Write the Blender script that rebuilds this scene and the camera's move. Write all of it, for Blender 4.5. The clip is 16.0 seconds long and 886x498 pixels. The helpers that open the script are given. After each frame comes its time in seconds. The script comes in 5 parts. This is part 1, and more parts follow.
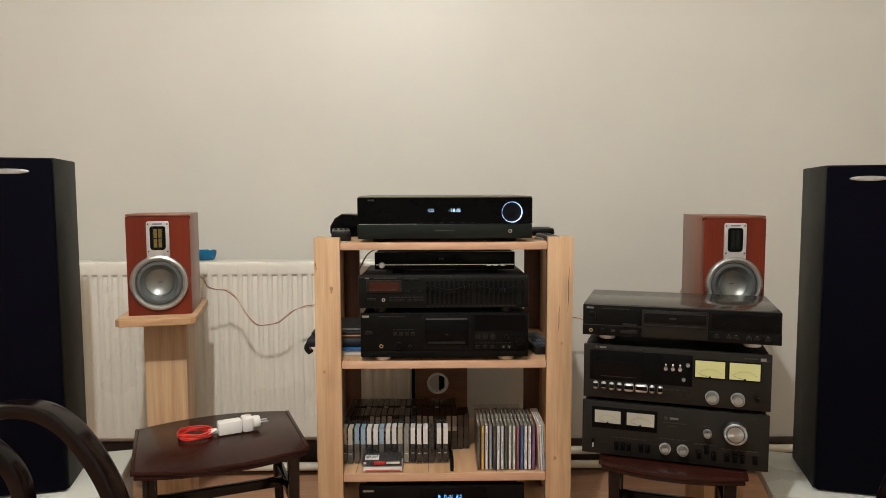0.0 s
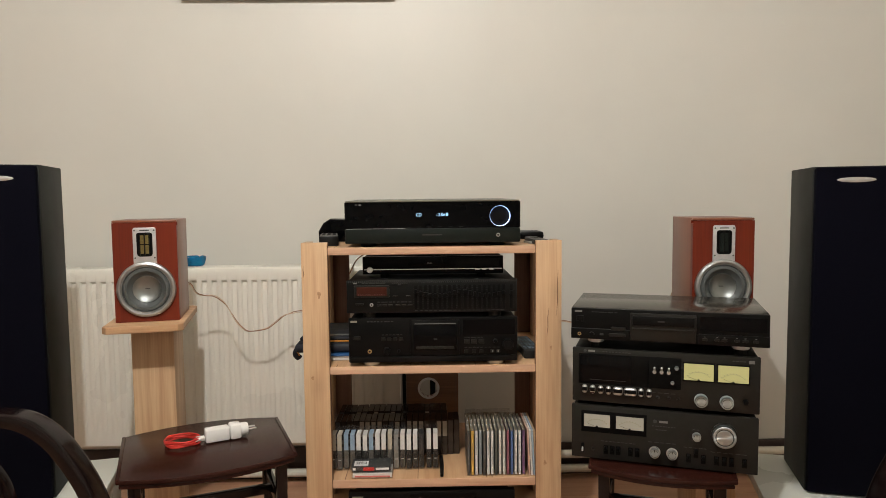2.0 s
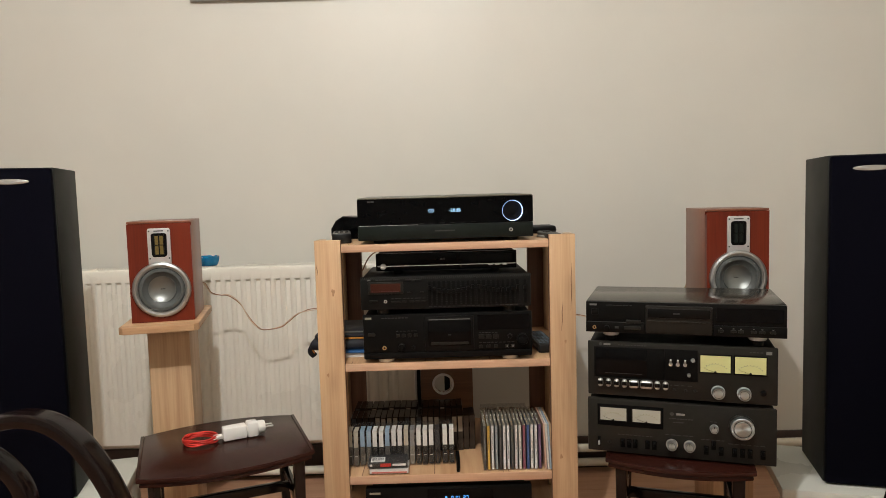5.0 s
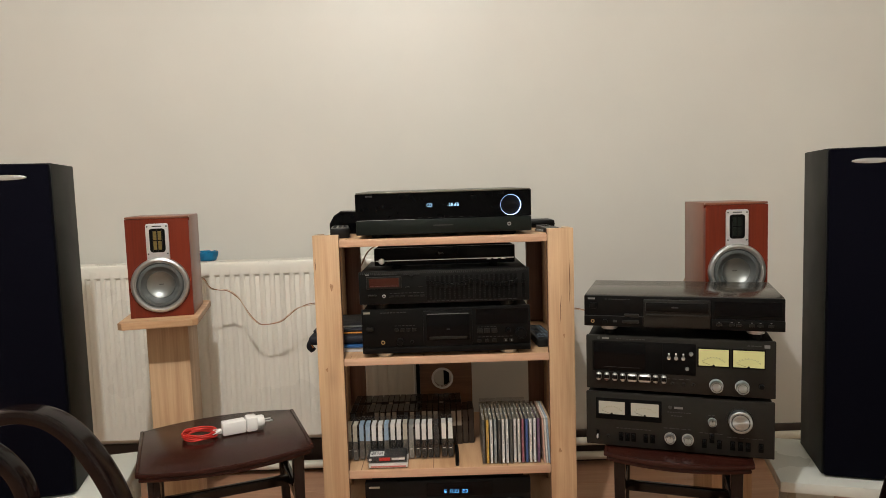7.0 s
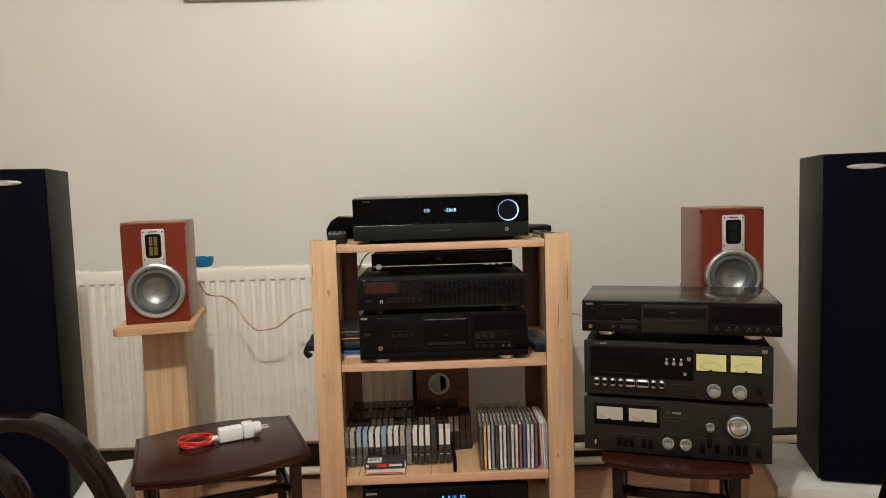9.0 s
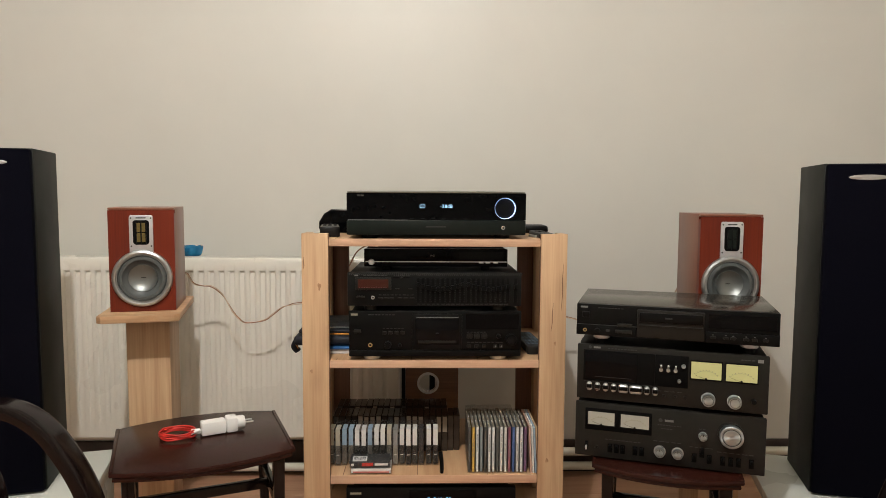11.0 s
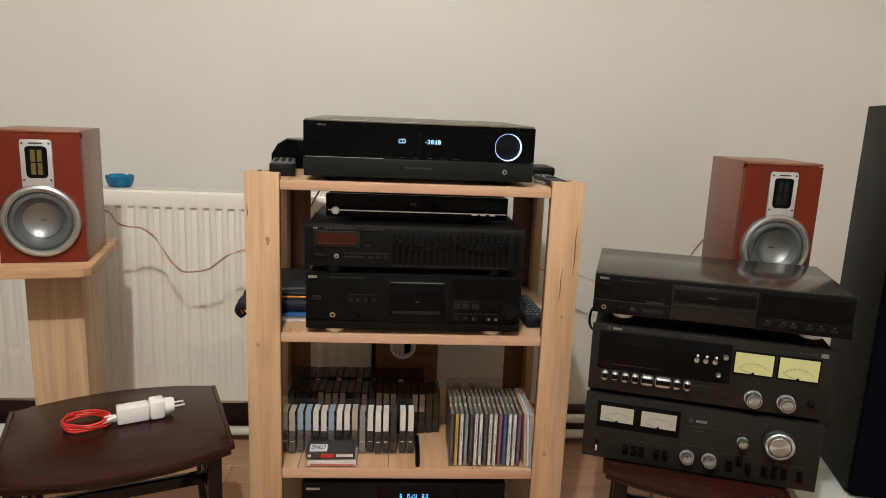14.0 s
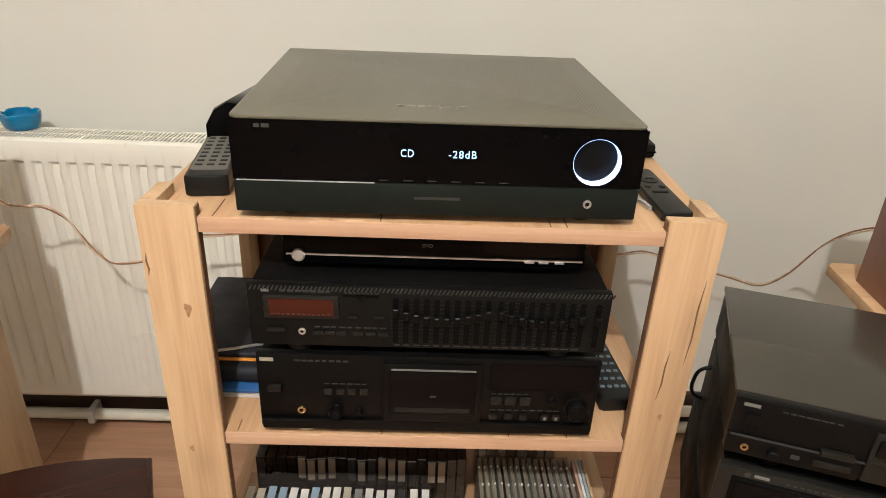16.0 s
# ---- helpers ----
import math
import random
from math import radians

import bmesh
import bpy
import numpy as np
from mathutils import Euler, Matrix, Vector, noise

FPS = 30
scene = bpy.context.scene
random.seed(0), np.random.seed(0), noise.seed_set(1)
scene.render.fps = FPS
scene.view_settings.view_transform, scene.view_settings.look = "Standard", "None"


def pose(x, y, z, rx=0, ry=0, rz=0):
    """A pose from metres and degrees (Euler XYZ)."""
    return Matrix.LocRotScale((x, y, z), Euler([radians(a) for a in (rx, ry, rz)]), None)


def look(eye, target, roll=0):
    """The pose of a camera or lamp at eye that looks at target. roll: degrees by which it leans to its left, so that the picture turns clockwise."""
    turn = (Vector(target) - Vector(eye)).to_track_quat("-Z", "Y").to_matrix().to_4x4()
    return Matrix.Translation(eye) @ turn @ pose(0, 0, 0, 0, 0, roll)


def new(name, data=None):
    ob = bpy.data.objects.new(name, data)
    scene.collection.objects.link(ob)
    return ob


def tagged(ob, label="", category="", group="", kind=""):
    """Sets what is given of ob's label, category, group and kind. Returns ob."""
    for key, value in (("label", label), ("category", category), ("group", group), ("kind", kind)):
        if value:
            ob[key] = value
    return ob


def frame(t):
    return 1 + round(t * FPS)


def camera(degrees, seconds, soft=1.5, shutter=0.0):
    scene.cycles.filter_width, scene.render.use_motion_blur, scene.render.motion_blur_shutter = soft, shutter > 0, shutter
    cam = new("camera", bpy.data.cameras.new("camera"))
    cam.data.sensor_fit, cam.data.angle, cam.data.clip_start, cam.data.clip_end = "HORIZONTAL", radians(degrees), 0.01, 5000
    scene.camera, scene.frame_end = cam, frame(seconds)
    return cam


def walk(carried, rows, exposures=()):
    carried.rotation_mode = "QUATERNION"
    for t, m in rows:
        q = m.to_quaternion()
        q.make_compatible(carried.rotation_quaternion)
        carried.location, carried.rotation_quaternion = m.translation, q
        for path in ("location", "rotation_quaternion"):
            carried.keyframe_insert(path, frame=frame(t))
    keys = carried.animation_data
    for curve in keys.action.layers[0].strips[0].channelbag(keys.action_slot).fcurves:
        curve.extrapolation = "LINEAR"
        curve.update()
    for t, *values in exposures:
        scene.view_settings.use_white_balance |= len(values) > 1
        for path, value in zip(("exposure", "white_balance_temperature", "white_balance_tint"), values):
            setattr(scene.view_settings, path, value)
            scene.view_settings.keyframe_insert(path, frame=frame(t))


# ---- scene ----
cam = camera(67.4, 16.0, soft=0.5)
PATH = [
    (0, (-0.022, -0.072, 0.973), (0.002, 1.922, 0.818), -0.2),
    (0.5, (-0.03, -0.071, 0.976), (0.013, 1.922, 0.82), -0.1),
    (1, (-0.026, -0.072, 0.978), (0.057, 1.921, 0.839), -0.5),
    (1.5, (-0.01, -0.071, 0.98), (0.074, 1.922, 0.838), -0.5),
    (2, (0.001, -0.066, 0.974), (0.034, 1.928, 0.83), -0.6),
    (2.5, (-0.002, -0.066, 0.974), (0.024, 1.928, 0.822), -1.5),
    (3, (-0.005, -0.067, 0.973), (0.013, 1.928, 0.819), -1.6),
    (3.5, (-0.008, -0.065, 0.976), (0.014, 1.928, 0.814), -1.2),
    (4, (-0.01, -0.066, 0.972), (0.005, 1.929, 0.82), -1.2),
    (4.2, (-0.007, -0.066, 0.969), (-0.004, 1.928, 0.819), -1.6),
    (6.5, (-0.01, -0.066, 0.981), (-0.004, 1.927, 0.811), -1.6),
    (7, (-0.002, -0.065, 0.973), (0.0, 1.928, 0.801), -1.8),
    (7.5, (-0.008, -0.067, 0.969), (-0.006, 1.927, 0.809), -1.5),
    (8, (-0.008, -0.066, 0.973), (-0.01, 1.928, 0.814), -1.5),
    (8.5, (-0.014, -0.065, 0.976), (0.002, 1.928, 0.819), -1.9),
    (9, (-0.013, -0.064, 0.974), (0.01, 1.929, 0.817), -1.8),
    (11.5, (-0.019, -0.028, 0.964), (0.022, 1.965, 0.806), 0.7),
    (12, (-0.017, -0.021, 0.964), (0.015, 1.973, 0.808), 0.9),
    (12.5, (-0.022, 0.036, 0.956), (0.027, 2.029, 0.798), 1.5),
    (13, (-0.02, 0.08, 0.945), (0.032, 2.073, 0.802), 0.8),
    (13.5, (-0.027, 0.168, 0.931), (0.068, 2.159, 0.768), 0.5),
    (14, (-0.029, 0.322, 0.991), (0.099, 2.279, 0.597), 2.3),
    (14.5, (-0.051, 0.412, 1.169), (0.109, 2.336, 0.646), 2.8),
    (15, (-0.017, 0.582, 1.181), (0.113, 2.462, 0.510), 3.4),
    (15.5, (0.011, 0.759, 1.162), (0.029, 2.572, 0.318), 1.9),
    (16, (-0.011, 0.923, 1.158), (0.048, 2.720, 0.283), 2.6),
]
walk(cam, [(t, look(eye, target, roll)) for t, eye, target, roll in PATH], [
    (0, 0.0, 6500, 10), (11.5, 0.0, 6480, 10), (12, 0.0, 6340, 9.5), (12.5, 0.0, 6150, 5), (13, 0.0, 6330, 9.5), (13.5, 0.0, 6130, 6.5),
    (14, 0.04, 6400, 10), (14.5, 0.1, 6390, 9.5), (15.2, 0.2, 6500, 10), (15.5, 0.3, 6310, 6), (16, 0.4, 6500, 10)])

# ---- light: one warm ceiling lamp behind the camera, a weak even world fill added without a source ----
world = bpy.data.worlds.new("world")
world.use_nodes = True
world.node_tree.nodes["Background"].inputs[0].default_value = (0.9, 0.85, 0.8, 1)
world.node_tree.nodes["Background"].inputs[1].default_value = 0.05
scene.world = world
LAMP = (-0.25, 0.12, 2.5)
bulb = bpy.data.lights.new("ceiling_bulb", "POINT")
bulb.energy, bulb.color, bulb.shadow_soft_size = 112, (1.0, 0.985, 0.95), 0.025
bulb_ob = new("ceiling_bulb", bulb)
bulb_ob.matrix_world = pose(*LAMP)


# ---- materials ----
def nodes_of(name):
    m = bpy.data.materials.new(name)
    m.use_nodes = True
    nt = m.node_tree
    return m, nt, nt.nodes["Principled BSDF"]


def plain(name, col, rough=0.5, metal=0.0, vary=0.08, scale=25.0, bump=0.0, bump_scale=300.0, coat=0.0, spec=0.5, rvary=0.08):
    m, nt, b = nodes_of(name)
    tc = nt.nodes.new("ShaderNodeTexCoord")
    n1 = nt.nodes.new("ShaderNodeTexNoise")
    n1.inputs["Scale"].default_value, n1.inputs["Detail"].default_value = scale, 6
    nt.links.new(tc.outputs["Object"], n1.inputs["Vector"])
    r = nt.nodes.new("ShaderNodeValToRGB")
    r.color_ramp.elements[0].position, r.color_ramp.elements[1].position = 0.3, 0.7
    r.color_ramp.elements[0].color = (*[c * (1 - vary) for c in col], 1)
    r.color_ramp.elements[1].color = (*[min(1, c * (1 + vary)) for c in col], 1)
    nt.links.new(n1.outputs["Fac"], r.inputs[0])
    nt.links.new(r.outputs[0], b.inputs["Base Color"])
    n2 = nt.nodes.new("ShaderNodeTexNoise")
    n2.inputs["Scale"].default_value, n2.inputs["Detail"].default_value = scale * 0.35, 5
    nt.links.new(tc.outputs["Object"], n2.inputs["Vector"])
    mr = nt.nodes.new("ShaderNodeMapRange")
    mr.inputs[1].default_value, mr.inputs[2].default_value = 0.3, 0.7
    mr.inputs[3].default_value, mr.inputs[4].default_value = max(0.02, rough - rvary), min(1, rough + rvary)
    nt.links.new(n2.outputs["Fac"], mr.inputs[0])
    nt.links.new(mr.outputs[0], b.inputs["Roughness"])
    b.inputs["Metallic"].default_value = metal
    b.inputs["Coat Weight"].default_value = coat
    b.inputs["Specular IOR Level"].default_value = spec
    if bump:
        n3 = nt.nodes.new("ShaderNodeTexNoise")
        n3.inputs["Scale"].default_value, n3.inputs["Detail"].default_value = bump_scale, 4
        nt.links.new(tc.outputs["Object"], n3.inputs["Vector"])
        bp = nt.nodes.new("ShaderNodeBump")
        bp.inputs["Strength"].default_value, bp.inputs["Distance"].default_value = bump, 0.002
        nt.links.new(n3.outputs["Fac"], bp.inputs["Height"])
        nt.links.new(bp.outputs[0], b.inputs["Normal"])
    return m


def timber(name, dark, light, axis=2, rough=0.45, streak=1.0, bump=0.12, coat=0.0, knots=0.0, fine_w=0.45):
    m, nt, b = nodes_of(name)
    tc = nt.nodes.new("ShaderNodeTexCoord")
    oi = nt.nodes.new("ShaderNodeObjectInfo")
    add = nt.nodes.new("ShaderNodeVectorMath")
    add.operation = "MULTIPLY_ADD"
    nt.links.new(oi.outputs["Random"], add.inputs[0])
    add.inputs[1].default_value = (3.7, 5.1, 7.3)
    nt.links.new(tc.outputs["Object"], add.inputs[2])

    def tex(across, along, detail, warp):
        mp = nt.nodes.new("ShaderNodeMapping")
        mp.inputs["Scale"].default_value = [along if k == axis else across for k in range(3)]
        nt.links.new(add.outputs[0], mp.inputs["Vector"])
        n = nt.nodes.new("ShaderNodeTexNoise")
        n.inputs["Scale"].default_value, n.inputs["Detail"].default_value, n.inputs["Distortion"].default_value = 1, detail, warp
        nt.links.new(mp.outputs[0], n.inputs["Vector"])
        return n

    coarse, fine = tex(22 * streak, 1.6 * streak, 4, 0.8), tex(240, 7, 3, 0.2)
    mix = nt.nodes.new("ShaderNodeMath")
    mix.operation = "MULTIPLY_ADD"
    nt.links.new(fine.outputs["Fac"], mix.inputs[0])
    mix.inputs[1].default_value = fine_w
    sc = nt.nodes.new("ShaderNodeMath")
    sc.operation = "MULTIPLY"
    sc.inputs[1].default_value = 1.1 - fine_w
    nt.links.new(coarse.outputs["Fac"], sc.inputs[0])
    nt.links.new(sc.outputs[0], mix.inputs[2])
    r = nt.nodes.new("ShaderNodeValToRGB")
    r.color_ramp.elements[0].position, r.color_ramp.elements[1].position = 0.36, 0.68
    r.color_ramp.elements[0].color, r.color_ramp.elements[1].color = (*dark, 1), (*light, 1)
    nt.links.new(mix.outputs[0], r.inputs[0])
    last = r.outputs[0]
    if knots:
        mp = nt.nodes.new("ShaderNodeMapping")
        mp.inputs["Scale"].default_value = [5.0 if k == axis else 10.0 for k in range(3)]
        nt.links.new(add.outputs[0], mp.inputs["Vector"])
        v = nt.nodes.new("ShaderNodeTexVoronoi")
        v.inputs["Scale"].default_value = 1.0
        nt.links.new(mp.outputs[0], v.inputs["Vector"])
        kr = nt.nodes.new("ShaderNodeValToRGB")
        kr.color_ramp.elements[0].position, kr.color_ramp.elements[1].position = 0.03, 0.24
        kr.color_ramp.elements[0].color, kr.color_ramp.elements[1].color = (knots, knots, knots, 1), (0, 0, 0, 1)
        nt.links.new(v.outputs["Distance"], kr.inputs[0])
        mx = nt.nodes.new("ShaderNodeMix")
        mx.data_type = "RGBA"
        nt.links.new(kr.outputs[0], mx.inputs[0])
        nt.links.new(last, mx.inputs[6])
        mx.inputs[7].default_value = (*[c * 0.45 for c in dark], 1)
        last = mx.outputs[2]
    nt.links.new(last, b.inputs["Base Color"])
    b.inputs["Roughness"].default_value = rough
    b.inputs["Coat Weight"].default_value = coat
    b.inputs["Coat Roughness"].default_value = 0.2
    bp = nt.nodes.new("ShaderNodeBump")
    bp.inputs["Strength"].default_value, bp.inputs["Distance"].default_value = bump, 0.001
    nt.links.new(fine.outputs["Fac"], bp.inputs["Height"])
    nt.links.new(bp.outputs[0], b.inputs["Normal"])
    return m


def glow(name, col, strength, base=(0.02, 0.02, 0.02)):
    m, nt, b = nodes_of(name)
    b.inputs["Base Color"].default_value = (*base, 1)
    b.inputs["Emission Color"].default_value = (*col, 1)
    b.inputs["Emission Strength"].default_value = strength
    b.inputs["Roughness"].default_value = 0.3
    return m


def clear(name, col, rough=0.08, alpha=0.35):
    m, nt, b = nodes_of(name)
    b.inputs["Base Color"].default_value = (*col, 1)
    b.inputs["Roughness"].default_value = rough
    b.inputs["Alpha"].default_value = alpha
    return m


WALL = plain("wall_paint", (0.668, 0.655, 0.597), 0.42, vary=0.025, scale=3.0, bump=0.06, bump_scale=120, rvary=0.06)
CEIL = plain("ceiling_paint", (0.8, 0.78, 0.72), 0.8, vary=0.02, scale=3.0)
RADWHITE = plain("radiator_enamel", (0.80, 0.775, 0.69), 0.32, vary=0.02, scale=6)
PIPE = plain("pipe_paint", (0.74, 0.70, 0.60), 0.4, vary=0.06, scale=12)
OAK = timber("oak_upright", (0.425, 0.255, 0.137), (0.60, 0.408, 0.24), 2, 0.52, streak=1.1, fine_w=0.36, knots=0.25)
OAKX = timber("oak_shelf", (0.43, 0.24, 0.12), (0.60, 0.385, 0.22), 0, 0.48, fine_w=0.25)
OAKY = timber("oak_depth", (0.43, 0.24, 0.12), (0.60, 0.385, 0.22), 1, 0.5, fine_w=0.25)
EDGE = timber("edge_band", (0.50, 0.30, 0.19), (0.60, 0.39, 0.26), 0, 0.5)
ENDDARK = plain("raw_edge", (0.16, 0.08, 0.04), 0.7, vary=0.25)
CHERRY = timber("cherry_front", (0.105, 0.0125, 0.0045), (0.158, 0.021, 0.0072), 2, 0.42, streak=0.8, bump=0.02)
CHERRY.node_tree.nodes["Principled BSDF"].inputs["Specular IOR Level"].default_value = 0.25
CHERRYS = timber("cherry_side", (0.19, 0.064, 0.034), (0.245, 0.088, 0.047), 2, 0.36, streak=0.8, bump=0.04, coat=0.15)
MAHOG = timber("dark_mahogany", (0.018, 0.0045, 0.003), (0.032, 0.0085, 0.0055), 0, 0.25, bump=0.03, coat=0.0)
MAHOG.node_tree.nodes["Principled BSDF"].inputs["Specular IOR Level"].default_value = 0.2
DARKWOOD = timber("dark_bent_wood", (0.004, 0.0022, 0.0022), (0.008, 0.004, 0.0038), 0, 0.17, bump=0.03, coat=0.0)
DARKWOOD.node_tree.nodes["Principled BSDF"].inputs["Specular IOR Level"].default_value = 0.26
EQFACE = plain("equalizer_face", (0.0048, 0.005, 0.0048), 0.42, spec=0.14, vary=0.1, scale=60)
LAMIN = timber("floor_laminate", (0.36, 0.185, 0.11), (0.50, 0.29, 0.18), 0, 0.35, streak=0.6)
BLACK = plain("black_satin_metal", (0.0035, 0.0035, 0.0035), 0.42, spec=0.16, vary=0.15, scale=60, bump=0.04, bump_scale=900)
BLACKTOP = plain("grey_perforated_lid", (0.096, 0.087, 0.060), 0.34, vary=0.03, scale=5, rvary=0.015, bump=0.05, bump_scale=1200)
GLOSS = plain("black_gloss", (0.0016, 0.0017, 0.002), 0.06, spec=0.07, vary=0.1, scale=40, rvary=0.03)
PANEL = plain("charcoal_panel", (0.0075, 0.0105, 0.009), 0.4, spec=0.16, vary=0.1, scale=50)
DECK = plain("black_plastic", (0.003, 0.003, 0.003), 0.38, spec=0.13, vary=0.15, scale=60)
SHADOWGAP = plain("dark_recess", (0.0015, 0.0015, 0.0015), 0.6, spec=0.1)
GUN = plain("gunmetal_face", (0.0125, 0.0115, 0.0095), 0.42, spec=0.22, vary=0.1, scale=60, bump=0.03, bump_scale=800)
# base lifted and browned to carry the wall's reflection on the lid
GUNTOP = plain("lid_with_wall_tint", (0.034, 0.029, 0.022), 0.18, vary=0.04, scale=6, rvary=0.012)
CHROME = plain("brushed_aluminium", (0.60, 0.60, 0.585), 0.34, metal=0.75, vary=0.06, scale=80)
KNOB, knob_tree, knob_shader = nodes_of("turned_aluminium")
knob_shader.inputs["Base Color"].default_value = (0.47, 0.52, 0.53, 1)
knob_shader.inputs["Metallic"].default_value = 0.95
knob_shader.inputs["Roughness"].default_value = 0.46
knob_shader.inputs["Anisotropic"].default_value = 0.85
knob_tan = knob_tree.nodes.new("ShaderNodeTangent")
knob_tan.direction_type, knob_tan.axis = "RADIAL", "Y"
knob_tree.links.new(knob_tan.outputs[0], knob_shader.inputs["Tangent"])
RINGMETAL = plain("cast_ring_metal", (0.44, 0.455, 0.455), 0.33, metal=0.9, vary=0.06, scale=70)
VENT = plain("vent_shade", (0.042, 0.038, 0.029), 0.5)
# paler than the lid: the reflection on the raised mark, put into colour
EMBOSS = plain("embossed_lid_glint", (0.15, 0.137, 0.105), 0.3, vary=0.2, scale=120)
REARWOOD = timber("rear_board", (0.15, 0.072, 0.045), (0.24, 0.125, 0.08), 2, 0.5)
SILVER = plain("silver_paint", (0.62, 0.63, 0.64), 0.36, metal=0.45, vary=0.06, scale=60)
CONE = plain("metal_cone", (0.25, 0.265, 0.26), 0.42, metal=0.85, vary=0.05, scale=50)
RUBBER = plain("rubber", (0.075, 0.083, 0.082), 0.42, vary=0.1)
GOLD = plain("gold_ribbon", (0.20, 0.15, 0.05), 0.4, metal=0.6, vary=0.2, scale=200)
BRASS = plain("brass_ring", (0.75, 0.58, 0.30), 0.3, metal=1.0)
CREAM = plain("cream_foot", (0.80, 0.74, 0.62), 0.35, metal=0.2)
PRINT = plain("grey_print", (0.16, 0.16, 0.15), 0.5)
PRINTDIM = plain("dim_print", (0.028, 0.028, 0.027), 0.5)
EQPRINT = plain("faint_print", (0.0125, 0.0125, 0.012), 0.5, spec=0.2)
PRINTGOLD = plain("pale_gold_print", (0.26, 0.24, 0.18), 0.4)
CLOTH = plain("grille_cloth", (0.0022, 0.0022, 0.0052), 0.95, vary=0.3, scale=400, bump=0.3, bump_scale=900, spec=0.05)
ASH = plain("black_ash_side", (0.0105, 0.011, 0.0085), 0.5, spec=0.17, vary=0.07, scale=30, bump=0.04, bump_scale=700, rvary=0.03)
WHITE = plain("white_lacquer", (0.62, 0.635, 0.58), 0.3, vary=0.02, scale=8)
PLASTW = plain("white_plastic", (0.82, 0.80, 0.77), 0.3, vary=0.02)
RED = plain("red_cable", (0.62, 0.03, 0.02), 0.4, vary=0.12, scale=90)
COPPER = plain("copper_cable", (0.30, 0.15, 0.08), 0.4, metal=0.2, vary=0.3, scale=60)
CLEARW = plain("pale_cable", (0.62, 0.48, 0.34), 0.3, vary=0.2, scale=60)
BLUE = plain("blue_ceramic", (0.0, 0.145, 0.31), 0.18, vary=0.4, scale=45, coat=0.3)
NAVY = plain("navy_fabric", (0.004, 0.005, 0.011), 0.7, vary=0.3, scale=90, bump=0.2, bump_scale=700)
ORANGE = plain("orange_lining", (0.75, 0.28, 0.04), 0.6, vary=0.1)
PAPERW = plain("white_paper", (0.72, 0.71, 0.70), 0.6, vary=0.04)
PAPERB = plain("blue_cover", (0.03, 0.12, 0.32), 0.4, vary=0.1)
EQRED = plain("smoked_red_window", (0.020, 0.005, 0.004), 0.12, vary=0.12, scale=40, spec=1.0)
EQRED.node_tree.nodes["Principled BSDF"].inputs["Specular Tint"].default_value = (1.0, 0.42, 0.32, 1)
METERY = glow("lit_yellow_dial", (0.90, 0.86, 0.36), 0.17, (0.40, 0.39, 0.18))
METERINK = plain("faded_dial_ink", (0.27, 0.26, 0.17), 0.5)
METERW = glow("lit_cream_dial", (1.0, 0.93, 0.72), 0.06, (0.31, 0.30, 0.25))
RING = glow("lit_ring", (0.36, 0.54, 1.0), 1.5, (0.6, 0.6, 0.65))
LED = glow("lit_display", (0.40, 0.70, 1.0), 1.9)
LEDG = glow("lit_display_blue", (0.10, 0.42, 1.0), 2.2)
REDLED = glow("dim_red_digits", (1.0, 0.08, 0.03), 0.05)
WINDOW = plain("dark_window", (0.002, 0.002, 0.0024), 0.14, spec=0.12, vary=0.1, rvary=0.03)
TAPECASE = clear("clear_case", (0.14, 0.13, 0.12), 0.12, 0.13)
CDCASE = clear("clear_jewel_case", (0.05, 0.05, 0.046), 0.12, 0.14)


# ---- mesh helpers ----
def box(bm, x0, x1, y0, y1, z0, z1, bevel=0.0, seg=2, m=None):
    r = bmesh.ops.create_cube(bm, size=1.0)
    vs = r["verts"]
    for v in vs:
        v.co = Vector((x0 if v.co.x < 0 else x1, y0 if v.co.y < 0 else y1, z0 if v.co.z < 0 else z1))
    if bevel:
        es = list({e for v in vs for e in v.link_edges})
        vs = list({v for f in bmesh.ops.bevel(bm, geom=es, offset=bevel, segments=seg, profile=0.5, affect="EDGES")["faces"] for v in f.verts} | {v for v in vs if v.is_valid})
    if m:
        bmesh.ops.transform(bm, matrix=m, verts=[v for v in vs if v.is_valid])
    return bm


def cube(*a, **k):
    return box(bmesh.new(), *a, **k)


def lathe(profile, seg=40, m=None, bm=None):
    """Turned shape round the y axis: (radius, y) pairs."""
    bm = bm or bmesh.new()
    rings = []
    for r, y in profile:
        if r < 1e-6:
            rings.append([bm.verts.new((0, y, 0))])
        else:
            rings.append([bm.verts.new((r * math.cos(2 * math.pi * k / seg), y, r * math.sin(2 * math.pi * k / seg))) for k in range(seg)])
    new_verts = [v for ring in rings for v in ring]
    for a, b in zip(rings, rings[1:]):
        for k in range(seg):
            q = [a[k % len(a)], a[(k + 1) % len(a)], b[(k + 1) % len(b)], b[k % len(b)]]
            q = list(dict.fromkeys(q))
            if len(q) > 2:
                bm.faces.new(q)
    if m:
        bmesh.ops.transform(bm, matrix=m, verts=new_verts)
    bmesh.ops.recalc_face_normals(bm, faces=bm.faces[:])
    return bm


